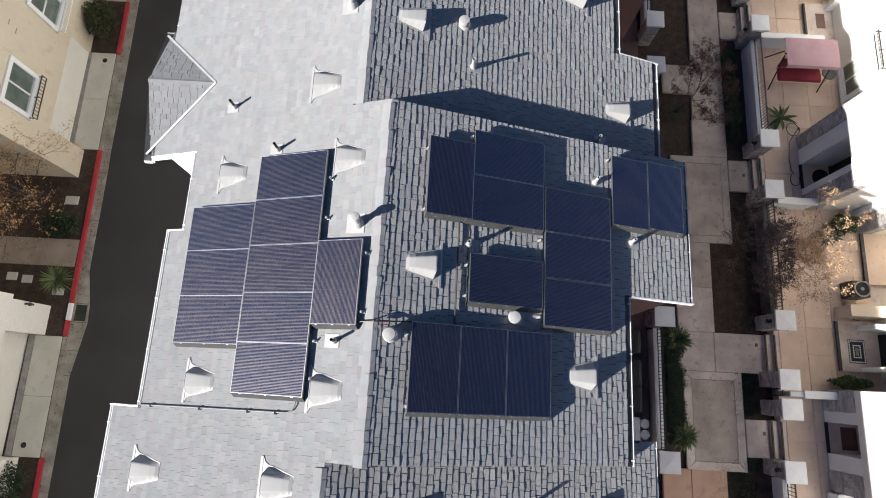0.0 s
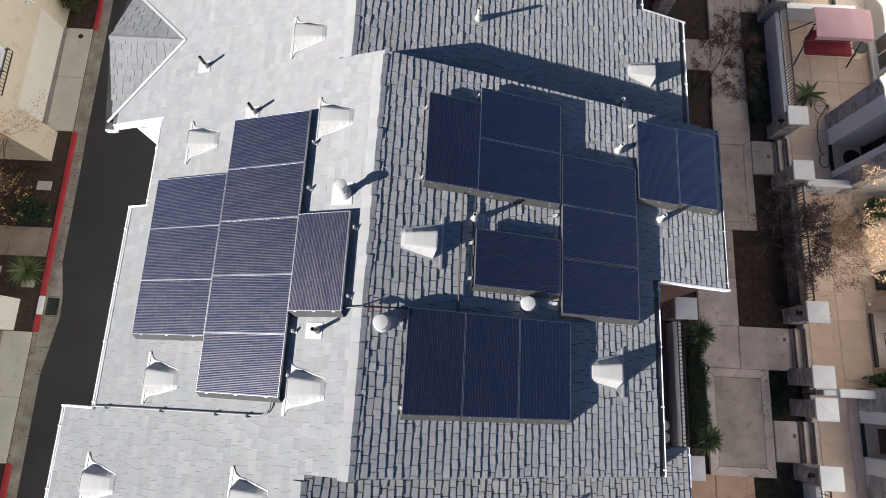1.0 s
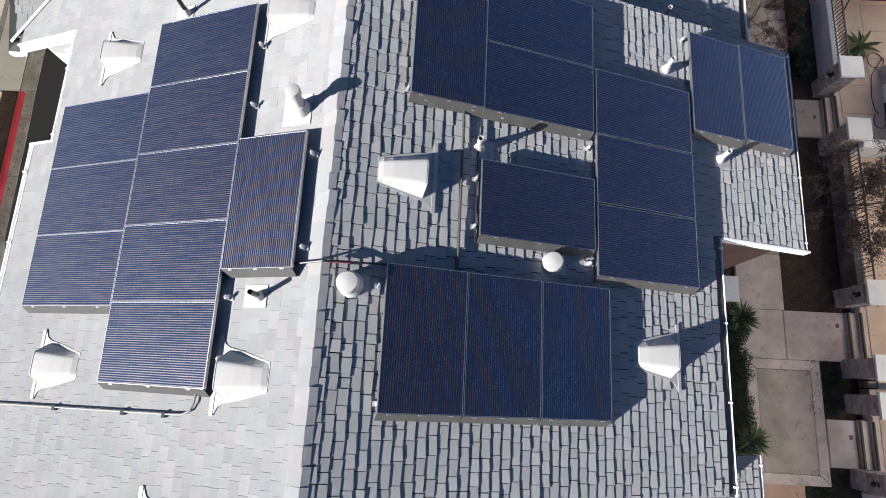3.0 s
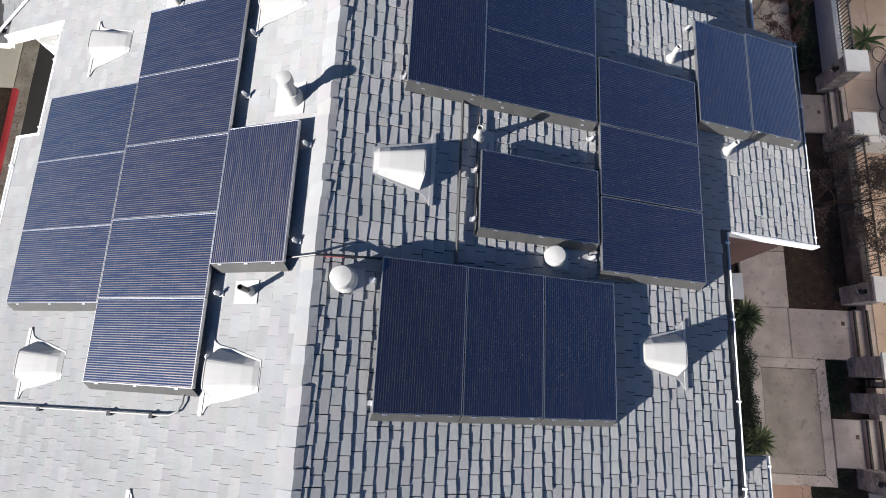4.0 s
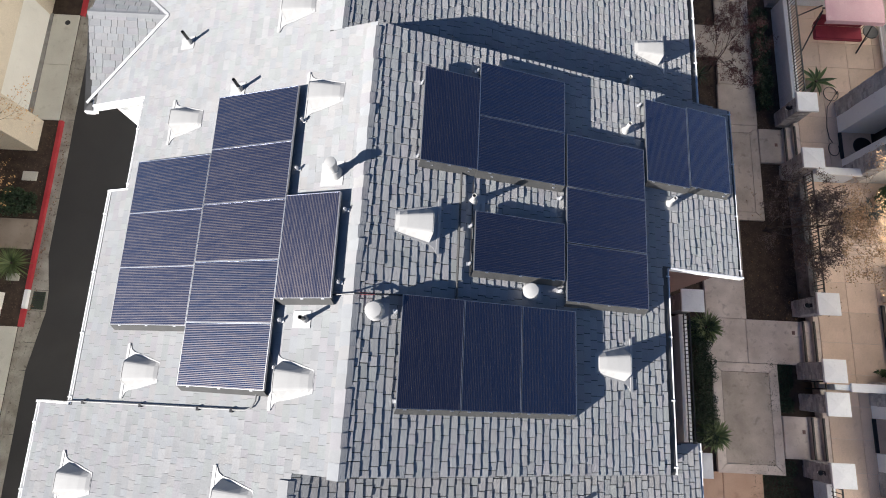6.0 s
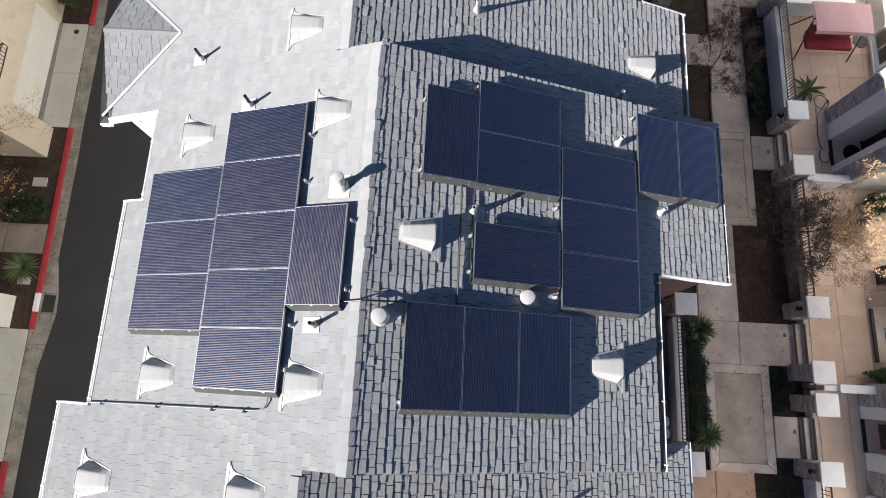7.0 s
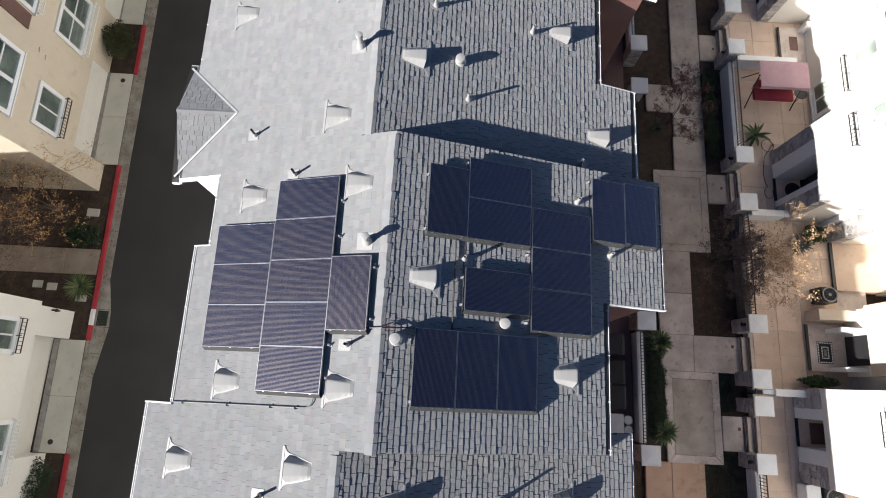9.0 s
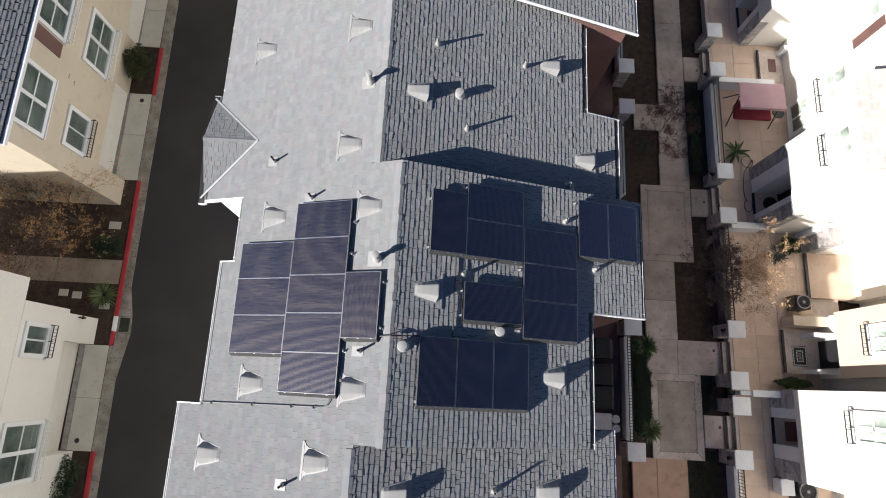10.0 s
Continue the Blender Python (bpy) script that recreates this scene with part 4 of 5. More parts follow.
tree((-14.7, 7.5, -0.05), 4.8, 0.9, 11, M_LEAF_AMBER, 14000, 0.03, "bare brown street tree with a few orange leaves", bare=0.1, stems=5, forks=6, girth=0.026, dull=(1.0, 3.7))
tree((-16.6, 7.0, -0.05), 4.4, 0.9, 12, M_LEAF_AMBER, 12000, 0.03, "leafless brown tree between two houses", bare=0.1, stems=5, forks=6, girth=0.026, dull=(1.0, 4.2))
shrub((-13.35, 15.25, -0.05), 0.62, 0.85, 0.6, 3600, 0.055, M_LEAF_MID, "dense green shrub in a mulch strip", 2)
shrub((-13.3, 6.5, -0.05), 0.75, 0.5, 0.32, 2300, 0.05, M_LEAF_DARK, "low dark green shrub beside the path", 3)
shrub((-13.35, -3.1, -0.05), 0.8, 1.1, 0.5, 4600, 0.05, M_LEAF_DARK, "dense green shrub beside a driveway slab", 4)
rosette((-13.15, 4.4, -0.05), 150, 0.75, 0.024, 5, "spiky green strap-leaved plant beside the kerb")

# ---- windows ----
def glass_material():
    m = bpy.data.materials.new("window_glass")
    m.use_nodes = True
    p = m.node_tree.nodes["Principled BSDF"]
    p.inputs["Base Color"].default_value = (0.85, 0.92, 0.9, 1)
    p.inputs["Roughness"].default_value, p.inputs["Transmission Weight"].default_value, p.inputs["IOR"].default_value = 0.03, 1.0, 1.45
    return m


M_GLASS = glass_material()
M_CURTAIN = surf("pale_curtain", (0.10, 0.11, 0.10), (0.42, 0.44, 0.40), 1.1, 0.9, 0.1, 20)


def window(parent, face, plane, y0, y1, z0, z1, cols=2, rows=2, guard="", proud=0.05):
    """A framed window on a wall whose outside looks along +x (face 1) or -x (face -1)."""
    X = lambda a, b: sorted((plane + face * a, plane + face * b))
    w = part("window", Shape().box(*[X(0.004, 0.012)[0], y0, z0, X(0.004, 0.012)[1], y1, z1]), M_CURTAIN, parent, "double-hung window with pale curtain behind glass")
    t = 0.15
    a, b = X(0.004, proud + 0.03)
    fr = Shape()
    fr.box(a, y0 - t, z0 - t, b, y0, z1 + t).box(a, y1, z0 - t, b, y1 + t, z1 + t).box(a, y0, z1, b, y1, z1 + t).box(a, y0, z0 - t, b, y1, z0)
    part("window_frame", fr, M_WHITE, w, "white window surround")
    a, b = X(0.004, proud + 0.07)
    part("window_sill", Shape().box(a, y0 - t - 0.03, z0 - t - 0.05, b, y1 + t + 0.03, z0 - t - 0.002), M_WHITE, w)
    a, b = X(0.03, 0.034)
    dy, dz = (y1 - y0) / cols, (z1 - z0) / rows
    ma, mb = X(0.018, 0.05)
    for i in range(cols):
        for j in range(rows):
            ob = part("pane", Shape().box(a, y0 + i * dy + 0.02, z0 + j * dz + 0.02, b, y0 + (i + 1) * dy - 0.02, z0 + (j + 1) * dz - 0.02), M_GLASS, w)
            ob.visible_shadow = False
    mm = Shape()
    for i in range(1, cols):
        mm.box(ma, y0 + i * dy - (0.07 if cols == 2 and rows == 2 else 0.03), z0, mb, y0 + i * dy + (0.07 if cols == 2 and rows == 2 else 0.03), z1)
    for j in range(1, rows):
        mm.box(ma, y0, z0 + j * dz - 0.03, mb - 0.004, y1, z0 + j * dz + 0.03)
    if mm.v:
        part("mullion", mm, M_WHITE, w)
    if guard:
        mat = M_WHITE if guard == "white" else M_BLACK
        gd = part("guard", Shape().box(*[X(0.26, 0.285)[0], y0 - 0.12, z0 - 0.02, X(0.26, 0.285)[1], y1 + 0.12, z0 + 0.01]).box(*[X(0.26, 0.285)[0], y0 - 0.12, z0 - 0.25, X(0.26, 0.285)[1], y1 + 0.12, z0 - 0.22]), mat, w, guard + " metal window guard rail")
        n = int((y1 - y0 + 0.24) / 0.13)
        for i in range(n + 1):
            yy = y0 - 0.12 + (y1 - y0 + 0.24) * i / n
            part("bar", Shape().box(X(0.262, 0.282)[0], yy - 0.008, z0 - 0.22, X(0.262, 0.282)[1], yy + 0.008, z0 - 0.02), mat, gd)
        for yy in (y0 - 0.12, (y0 + y1) / 2, y1 + 0.12):
            part("arm", Shape().box(X(0.07, 0.27)[0], yy - 0.012, z0 - 0.14, X(0.07, 0.27)[1], yy + 0.012, z0 - 0.11), mat, gd)
    return w


def wall_box(parent, x0, y0, z0, x1, y1, z1, mat, label="", name="wall"):
    return part(name, Shape().box(x0, y0, z0, x1, y1, z1), mat, parent, label)


# beige house across the street
beige = thing("beige_house", "beige stucco townhouse with white trimmed windows and garage", "house")
WX = -13.25
wall_box(beige, -26, 8.5, 2.0, WX, 40, 7.25, M_STUCCO_BEIGE, "beige stucco wall")
wall_box(beige, -26, 8.5, -0.2, WX - 0.002, 9.65, 1.998, M_STUCCO_BEIGE)
wall_box(beige, -26, 13.95, -0.2, WX - 0.602, 16.5, 1.998, M_STUCCO_BEIGE)
wall_box(beige, -26, 20.5, -0.2, WX - 0.002, 40, 1.998, M_STUCCO_BEIGE)
M_DOOR = surf("garage_door_paint", (0.76, 0.74, 0.67), (0.82, 0.80, 0.73), 1.2, 0.45, 0.05, 30, spots=0.12, spotcol=(0.5, 0.46, 0.4), grit=0.03)


def garage(parent, y0, y1, x, z1, label):
    gd = part("garage_door", Shape().box(x - 0.25, y0, -0.1, x - 0.06, y1, z1), M_DOOR, parent, label)
    for j in range(4):
        for i in range(4):
            w, h = (y1 - y0) / 4, z1 / 4
            part("panel", Shape().box(x - 0.062, y0 + i * w + 0.05, j * h + 0.03, x - 0.057, y0 + (i + 1) * w - 0.05, (j + 1) * h - 0.03), M_DOOR, gd, bevel=0.002)


garage(beige, 9.65, 13.95, -13.8, 2.0, "white panelled garage door under the overhang")
garage(beige, 16.5, 20.5, -13.8, 2.0, "white panelled garage door under the overhang")
window(beige, 1, WX, 9.36, 11.4, 5.56, 6.9)
window(beige, 1, WX, 13.25, 15.3, 2.9, 4.2, guard="white")
window(beige, 1, WX, 9.62, 10.95, 3.25, 4.3, cols=2, rows=1, guard="black")
window(beige, 1, WX, 13.2, 15.2, 5.56, 6.9, guard="white")
window(beige, 1, WX, 17.4, 19.4, 2.9, 4.2, guard="white")
part("shutter", Shape().box(WX + 0.005, 12.42, 5.45, WX + 0.04, 12.98, 6.95), M_SIDING, beige, "brown wooden shutter", bevel=0.006)
for y, z in ((12.1, 4.75), (12.0, 4.4)):
    part("wall_vent", Shape().box(WX + 0.004, y - 0.09, z - 0.03, WX + 0.03, y + 0.09, z + 0.03), M_STUCCO_BEIGE, beige)
part("belt_trim", Shape().box(WX + 0.004, 8.46, 7.12, WX + 0.05, 40, 7.24), M_WHITE, beige, "white eave moulding")
nr = Shape()
rng = random.Random(21)
for k in range(28):
    y = 8.2 - rng.random() * 0.2
    while y < 26:
        wd, th = TABS[rng.choices(range(5), (1, 2, 3, 3, 2))[0]]
        u = 3.9 - k * EXPO
        nr.add(shingle_verts(wd, th), SHINGLE_FACES, Matrix.Translation((-16.6, 0, 8.85)) @ pose(0, 0, 0, 0, 20, 0) @ pose(u - EXPO, y, 0))
        y += wd
deck = part("roof", Shape().add([(-16.9, 8.15, 8.94), (-12.9, 8.15, 7.49), (-12.9, 40, 7.49), (-16.9, 40, 8.94), (-16.9, 8.15, 8.8), (-12.9, 8.15, 7.35), (-12.9, 40, 7.35), (-16.9, 40, 8.8)], [(0, 1, 2, 3), (7, 6, 5, 4), (0, 4, 5, 1), (1, 5, 6, 2)]), M_UNDER, beige)
tagged(part("shingle_field", nr, M_SHINGLE, deck), kind="stuff")
part("roof_gutter", Shape().box(-12.9, 8.1, 7.34, -12.78, 40, 7.47), M_WHITE, beige, "white metal gutter")
part("roof", Shape().add([(-16.9, 8.15, 8.93), (-22, 8.15, 7.2), (-22, 40, 7.2), (-16.9, 40, 8.93)], [(0, 1, 2, 3)]), M_SHINGLE, beige)

# white house across the street
whiteh = thing("white_house", "white stucco townhouse with guarded windows across the street", "house")
wall_box(whiteh, -26, -30, 1.9, WX, 3.55, 4.4, M_STUCCO_WHITE, "white stucco wall")
wall_box(whiteh, -26, -30, 4.404, WX - 0.01, 4.35, 6.9, M_STUCCO_WHITE, "white stucco upper wall")
wall_box(whiteh, -26, 2.32, -0.2, WX - 0.002, 3.4, 1.898, M_STUCCO_WHITE)
wall_box(whiteh, -26, -30, -0.2, WX - 0.002, -1.97, 1.898, M_STUCCO_WHITE)
garage(whiteh, -1.97, 2.32, -13.8, 1.9, "white panelled garage door under the overhang")
window(whiteh, 1, WX, 1.75, 2.7, 3.05, 4.05, cols=2, rows=1, guard="black")
window(whiteh, 1, WX, -2.6, -0.75, 2.3, 4.05, guard="white")
part("roof", Shape().prism([(-26, 6.9), (WX + 0.4, 6.9), (WX + 0.4, 7.0), (-19, 8.6), (-26, 7.0)], -30, 4.7, "y"), M_SHINGLE, whiteh)
lamp = thing("wall_lamp", "small dark lantern on the white wall corner", "wall lamp", (WX + 0.08, 3.3, 1.3))
part("bracket", Shape().box(-0.08, -0.03, -0.02, 0.06, 0.03, 0.02), M_BLACK, lamp)
part("lantern", Shape().lathe([(0.03, -0.2), (0.06, -0.05), (0.07, 0.0), (0.02, 0.06)], 8, Matrix.Translation((0.09, 0, 0))), M_BLACK, lamp)

# ---- court ----
PAVE = [(11.1, 19, 12.36, 23), (11.1, 15.6, 12.36, 19), (11.1, 13.9, 12.36, 15.6), (11.05, 12.2, 12.36, 13.9), (11.0, 10.6, 12.36, 12.2), (10.1, 5.34, 11.46, 7.08), (10.1, 3.68, 11.46, 5.34), (10.1, 2.26, 11.41, 3.68), (11.41, 2.26, 13.2, 3.68), (12.36, 9.2, 13.3, 10.5), (12.36, -0.63, 13.16, 0.66), (12.38, 15.9, 13.3, 17.2), (9.9, 13.3, 11.08, 14.6)]
for x0, y0, x1, y1 in PAVE:
    # Slabs beyond y 4 get the darker concrete: dimmer light put into the colour.
    struct("pavement", Shape().box(x0 + 0.006, y0 + 0.006, 0.2, x1 - 0.006, y1 - 0.006, 0.4), M_CONC_STAIN_SHADE if y0 > 4 else M_CONC, "stained pinkish concrete path slab in the court", "pavement", bevel=0.012)
for x0, y0, x1, y1 in ((10.35, -3.2, 11.6, -1.1), (9.35, -3.2, 10.35, -1.1), (10.35, -6, 11.6, -3.2), (9.0, -6, 10.35, -3.2)):
    struct("pavement", Shape().box(x0 + 0.006, y0 + 0.006, 0.2, x1 - 0.006, y1 - 0.006, 0.4), M_TILE_RED, "reddish tan concrete path slab in the court", "pavement", bevel=0.012)
for x0, y0, x1, y1 in ((10.22, -1.13, 12.33, 2.26), (10.1, 7.08, 12.34, 10.6)):
    pv = thing("pavement", "stained concrete pad with a mitred border", "pavement", kind="structure")
    b = 0.29
    e = 0.007
    # The far pad's border is darkened the same way, for the dimmer light there.
    cm = M_CONC_STAIN_SHADE if y0 > 4 else M_CONC
    for q in (((x0, y0), (x1, y0), (x1 - b, y0 + b), (x0 + b, y0 + b)), ((x1, y0), (x1, y1), (x1 - b, y1 - b), (x1 - b, y0 + b)), ((x1, y1), (x0, y1), (x0 + b, y1 - b), (x1 - b, y1 - b)), ((x0, y1), (x0, y0), (x0 + b, y0 + b), (x0 + b, y1 - b))):
        c = Vector((sum(a[0] for a in q) / 4, sum(a[1] for a in q) / 4))
        part("border", Shape().prism([(a[0] + math.copysign(e, c.x - a[0]), a[1] + math.copysign(e, c.y - a[1])) for a in q], 0.2, 0.4, "z"), cm, pv)
    part("field", Shape().box(x0 + b + e, y0 + b + e, 0.2, x1 - b - e, y1 - b - e, 0.396), M_CONC_STAIN_SHADE, pv)
for x, y in ((12.95, 3.3), (13.0, 0.2), (12.95, 9.9), (13.0, 16.5)):
    dr = thing("path_drain", "small brown drain cover in the concrete", "drain", (x, y, 0.402), "path drains")
    part("cover", Shape().box(-0.05, -0.06, 0, 0.05, 0.06, 0.008), M_SIDING, dr, bevel=0.003)
# steps up to the patios, with dark nosings
for y0, y1 in ((2.36, 3.68), (-0.62, 0.67), (9.2, 10.52), (16.07, 17.38)):
    st = thing("steps", "two low concrete steps with dark edges up to a patio", "steps", kind="structure")
    for x0, x1, z in ((13.2, 13.44, 0.55), (13.45, 13.62, 0.7)):
        tr = part("tread", Shape().box(x0, y0, 0.2, x1, y1, z), M_CONC, st, bevel=0.008)
        part("nosing", Shape().box(x0 - 0.006, y0 + 0.01, z - 0.05, x0 + 0.045, y1 - 0.01, z + 0.004), M_BLACK, tr, "dark rubber nosing")
patio = thing("patio", "tan square-tiled front patio", "patio", kind="structure")
part("bed", Shape().box(13.46, -6, 0.2, 18.3, 24, 0.68), M_CONC, patio)
TILE_MESH = {}
xs = (13.63, 14.63, 15.62, 16.6, 17.15)
for i in range(4):
    w = xs[i + 1] - xs[i]
    TILE_MESH[i] = Shape().box(-w / 2 + 0.007, -0.4925 + 0.007, 0, w / 2 - 0.007, 0.4925 - 0.007, 0.022).mesh("tile", M_TILE)
    for j in range(29):
        y = -4.3625 + 0.985 * j
        ob = new("tile", TILE_MESH[i])
        ob.parent = patio
        ob.location = ((xs[i] + xs[i + 1]) / 2, y, 0.68)
        ob.rotation_euler = (0, radians(random.uniform(-0.15, 0.15)), 0)

CAPZ = 1.78
M_CAPW = surf("pillar_cap", (0.88, 0.88, 0.87), (0.92, 0.92, 0.91), 2, 0.7, 0.05, 40, grit=0.05, spots=0.2, spotcol=(0.5, 0.49, 0.47))
M_STONES = surf("stone_stack", (0.36, 0.335, 0.315), (0.54, 0.51, 0.48), 3, 0.9, 0.7, 25, island=0.25, tint=(0.46, 0.44, 0.43))


def stone_stack(x0, y0, z0, x1, y1, z1, seed, h=0.075):
    """Thin courses of uneven stones round a block."""
    rng = random.Random(seed)
    s = Shape().box(x0 + 0.03, y0 + 0.03, z0, x1 - 0.03, y1 - 0.03, z1)
    z = z0
    while z < z1 - 0.02:
        hh = min(h * rng.uniform(0.7, 1.3), z1 - z)
        for ax in (0, 1):
            for sd in (0, 1):
                a, b = (x0, x1) if ax == 0 else (y0, y1)
                t = a
                while t < b - 0.01:
                    w = min(rng.uniform(0.1, 0.3), b - t)
                    p = rng.uniform(0.0, 0.025)
                    if ax == 0:
                        yy = (y0 - p, y0 + 0.035) if sd == 0 else (y1 - 0.035, y1 + p)
                        s.box(t + 0.003, yy[0], z + 0.003, t + w - 0.003, yy[1], z + hh - 0.003)
                    else:
                        xx = (x0 - p, x0 + 0.035) if sd == 0 else (x1 - 0.035, x1 + p)
                        s.box(xx[0], t + 0.003, z + 0.003, xx[1], t + w - 0.003, z + hh - 0.003)
                    t += w
        z += hh
    return s


def pillar(x, y, seed, shaft_mat=None, base=0.25):
    p = thing("pillar", "stacked stone garden pillar with a white pyramid cap", "pillar", (x, y, base), "garden pillars")
    part("shaft", stone_stack(-0.25, -0.25, 0, 0.25, 0.25, CAPZ - base - 0.1, seed), shaft_mat or M_STONES, p, "thin stacked stone courses")
    h = CAPZ - base
    r = 0.345
    part("cap", Shape().add([(-r, -r, h - 0.1), (r, -r, h - 0.1), (r, r, h - 0.1), (-r, r, h - 0.1), (-r, -r, h - 0.02), (r, -r, h - 0.02), (r, r, h - 0.02), (-r, r, h - 0.02), (0, 0, h + 0.005)], [(3, 2, 1, 0), (0, 1, 5, 4), (1, 2, 6, 5), (2, 3, 7, 6), (3, 0, 4, 7), (4, 5, 8), (5, 6, 8), (6, 7, 8), (7, 4, 8)]), M_CAPW, p, "white pyramid cap")
    return p


for i, (x, y) in enumerate(((13.31, 15.79), (13.29, 10.89), (13.295, 8.89), (13.285, 4.095), (13.26, 2.08), (13.255, 1.11), (13.19, -0.88), (9.095, 4.0), (9.08, -0.78), (9.17, 15.72), (9.14, 13.72), (13.29, 17.8))):
    pillar(x, y, 40 + i)



def pillar_lantern(x, y, z):
    """Small downlight fixed to the shaft of a pillar, facing the path."""
    ln = thing("pillar_lantern", "small dark lantern with pale glass on a stone pillar", "lamp", (x - 0.262, y, z), "pillar lanterns")
    part("backplate", Shape().box(-0.012, -0.06, -0.11, 0.012, 0.06, 0.11), M_BLACK, ln, bevel=0.004)
    part("arm", Shape().tube([(0, 0, 0.07), (-0.06, 0, 0.1), (-0.1, 0, 0.08)], 0.01, 6), M_BLACK, ln)
    part("glass", Shape().lathe([(0.03, -0.09), (0.05, 0.02), (0.001, 0.025)], 10, Matrix.Translation((-0.1, 0, 0))), M_CAPW, ln, "pale frosted glass")
    part("hood", Shape().lathe([(0.075, 0.022), (0.07, 0.035), (0.02, 0.085), (0.001, 0.09)], 12, Matrix.Translation((-0.1, 0, 0))), M_BLACK, ln)


for x, y in ((13.29, 10.89), (13.285, 4.095), (13.19, -0.88), (13.31, 15.79)):
    pillar_lantern(x, y, 1.25)

M_BLUEWALL = surf("garden_wall_paint", (0.79, 0.84, 0.87), (0.85, 0.89, 0.92), 1.2, 0.8, 0.2, 40, spots=0.2, spotcol=(0.4, 0.4, 0.4))


def garden_fence(x, y0, y1, zb, zw, zt, paint=None, top=None, label="low white garden wall topped by a black railing"):
    """Low painted wall with a black picket railing on it."""
    f = thing("garden_fence", label, "fence", (x, y0, zb), "garden fences")
    part("wall", Shape().box(-0.09, 0, 0, 0.09, y1 - y0, zw - zb), paint or M_BLUEWALL, f, bevel=0.008)
    part("coping", Shape().box(-0.13, 0, zw - zb + 0.002, 0.13, y1 - y0, zw - zb + 0.05), top or M_WHITE, f, bevel=0.008)
    part("rail", Shape().box(-0.02, 0, zt - zb - 0.03, 0.02, y1 - y0, zt - zb), M_BLACK, f, "black metal top rail")
    part("rail", Shape().box(-0.015, 0, zw - zb + 0.1, 0.015, y1 - y0, zw - zb + 0.125), M_BLACK, f)
    n = int((y1 - y0) / 0.12)
    me = Shape().box(-0.01, -0.01, zw - zb + 0.05, 0.01, 0.01, zt - zb - 0.03).mesh("picket", M_BLACK)
    for i in range(n):
        ob = new("picket", me)
        ob.parent = f
        ob.location = (0, (i + 0.5) * (y1 - y0) / n, 0)


garden_fence(13.37, 11.25, 15.44, 0.25, 1.05, 1.6)
M_OLDWALL = surf("weathered_wall", (0.085, 0.08, 0.08), (0.26, 0.245, 0.24), 2.2, 0.9, 0.4, 40, spots=0.7, spotcol=(0.05, 0.045, 0.04))
garden_fence(13.37, 4.45, 8.53, 0.25, 0.95, 1.5, M_OLDWALL, M_OLDWALL, "low weathered grey garden wall topped by a black railing")
garden_fence(13.28, -6.0, -1.23, 0.25, 0.95, 1.5)
garden_fence(9.08, -0.43, 3.65, 0.25, 0.95, 1.5)
garden_fence(9.15, 9.9, 13.2, 0.25, 0.8, 1.4)
garden_fence(9.2, 15.95, 24, 0.25, 0.8, 1.4)
gate = thing("garden_gate", "small black metal gate between two pillars", "gate", (13.25, 1.53, 0.3))
part("gate_frame", Shape().box(-0.02, 0, 0, 0.02, 0.04, 1.0).box(-0.02, 0.22, 0, 0.02, 0.26, 1.0).box(-0.02, 0.04, 0.96, 0.02, 0.22, 1.0).box(-0.02, 0.04, 0.45, 0.02, 0.22, 0.49), M_BLACK, gate)
rw = thing("garden_wall", "low white wall between two patios", "garden wall", (13.4, 1.62, 0.7), "patio walls")
part("block", Shape().box(0, -0.08, 0, 1.75, 0.08, 0.75), M_BLUEWALL, rw, bevel=0.01)
part("coping", Shape().box(0.45, -0.13, 0.752, 1.8, 0.13, 0.84), M_WHITE, rw, bevel=0.01)
rw = thing("garden_wall", "low white wall between two patios", "garden wall", (13.5, 8.55, 0.7), "patio walls")
part("block", Shape().box(0, -0.08, 0, 1.45, 0.08, 0.75), M_BLUEWALL, rw, bevel=0.01)
part("coping", Shape().box(0, -0.13, 0.752, 1.5, 0.13, 0.84), M_WHITE, rw, bevel=0.01)
rw = thing("garden_wall", "low white wall behind the canopy swing", "garden wall", (13.4, 15.45, 0.7), "patio walls")
part("block", Shape().box(0, -0.08, 0, 2.6, 0.08, 0.7), M_BLUEWALL, rw, bevel=0.01)
part("coping", Shape().box(0, -0.12, 0.702, 2.6, 0.12, 0.78), M_WHITE, rw, bevel=0.01)

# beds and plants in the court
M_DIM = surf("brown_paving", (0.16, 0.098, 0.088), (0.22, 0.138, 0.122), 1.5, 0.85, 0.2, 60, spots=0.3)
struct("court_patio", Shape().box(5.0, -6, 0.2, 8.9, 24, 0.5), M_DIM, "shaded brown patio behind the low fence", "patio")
shrub((9.72, 1.65, 0.3), 0.36, 1.95, 0.40, 14000, 0.03, M_LEAF_DARK, "clipped dark green hedge along a fence", 6, "hedge", True)
shrub((12.6, 13.25, 0.3), 0.32, 2.0, 0.22, 5000, 0.045, M_LEAF_DARK, "low dark green ground cover below a wall", 7, "hedge", True)
shrub((12.35, 1.6, 0.3), 0.5, 0.85, 0.05, 3500, 0.03, M_LEAF_DARK, "low dark green ground cover between two pillars", 18, "ground_cover", True)
shrub((11.95, -2.2, 0.3), 0.8, 1.5, 0.05, 6000, 0.03, M_LEAF_DARK, "low dark green ground cover beside the path", 19, "ground_cover", True)
rosette((9.85, 3.3, 0.75), 150, 0.62, 0.042, 8, "spiky green strap-leaved plant beside a pillar")
rosette((9.95, 0.0, 0.72), 150, 0.6, 0.042, 9, "spiky green strap-leaved plant beside a pillar")
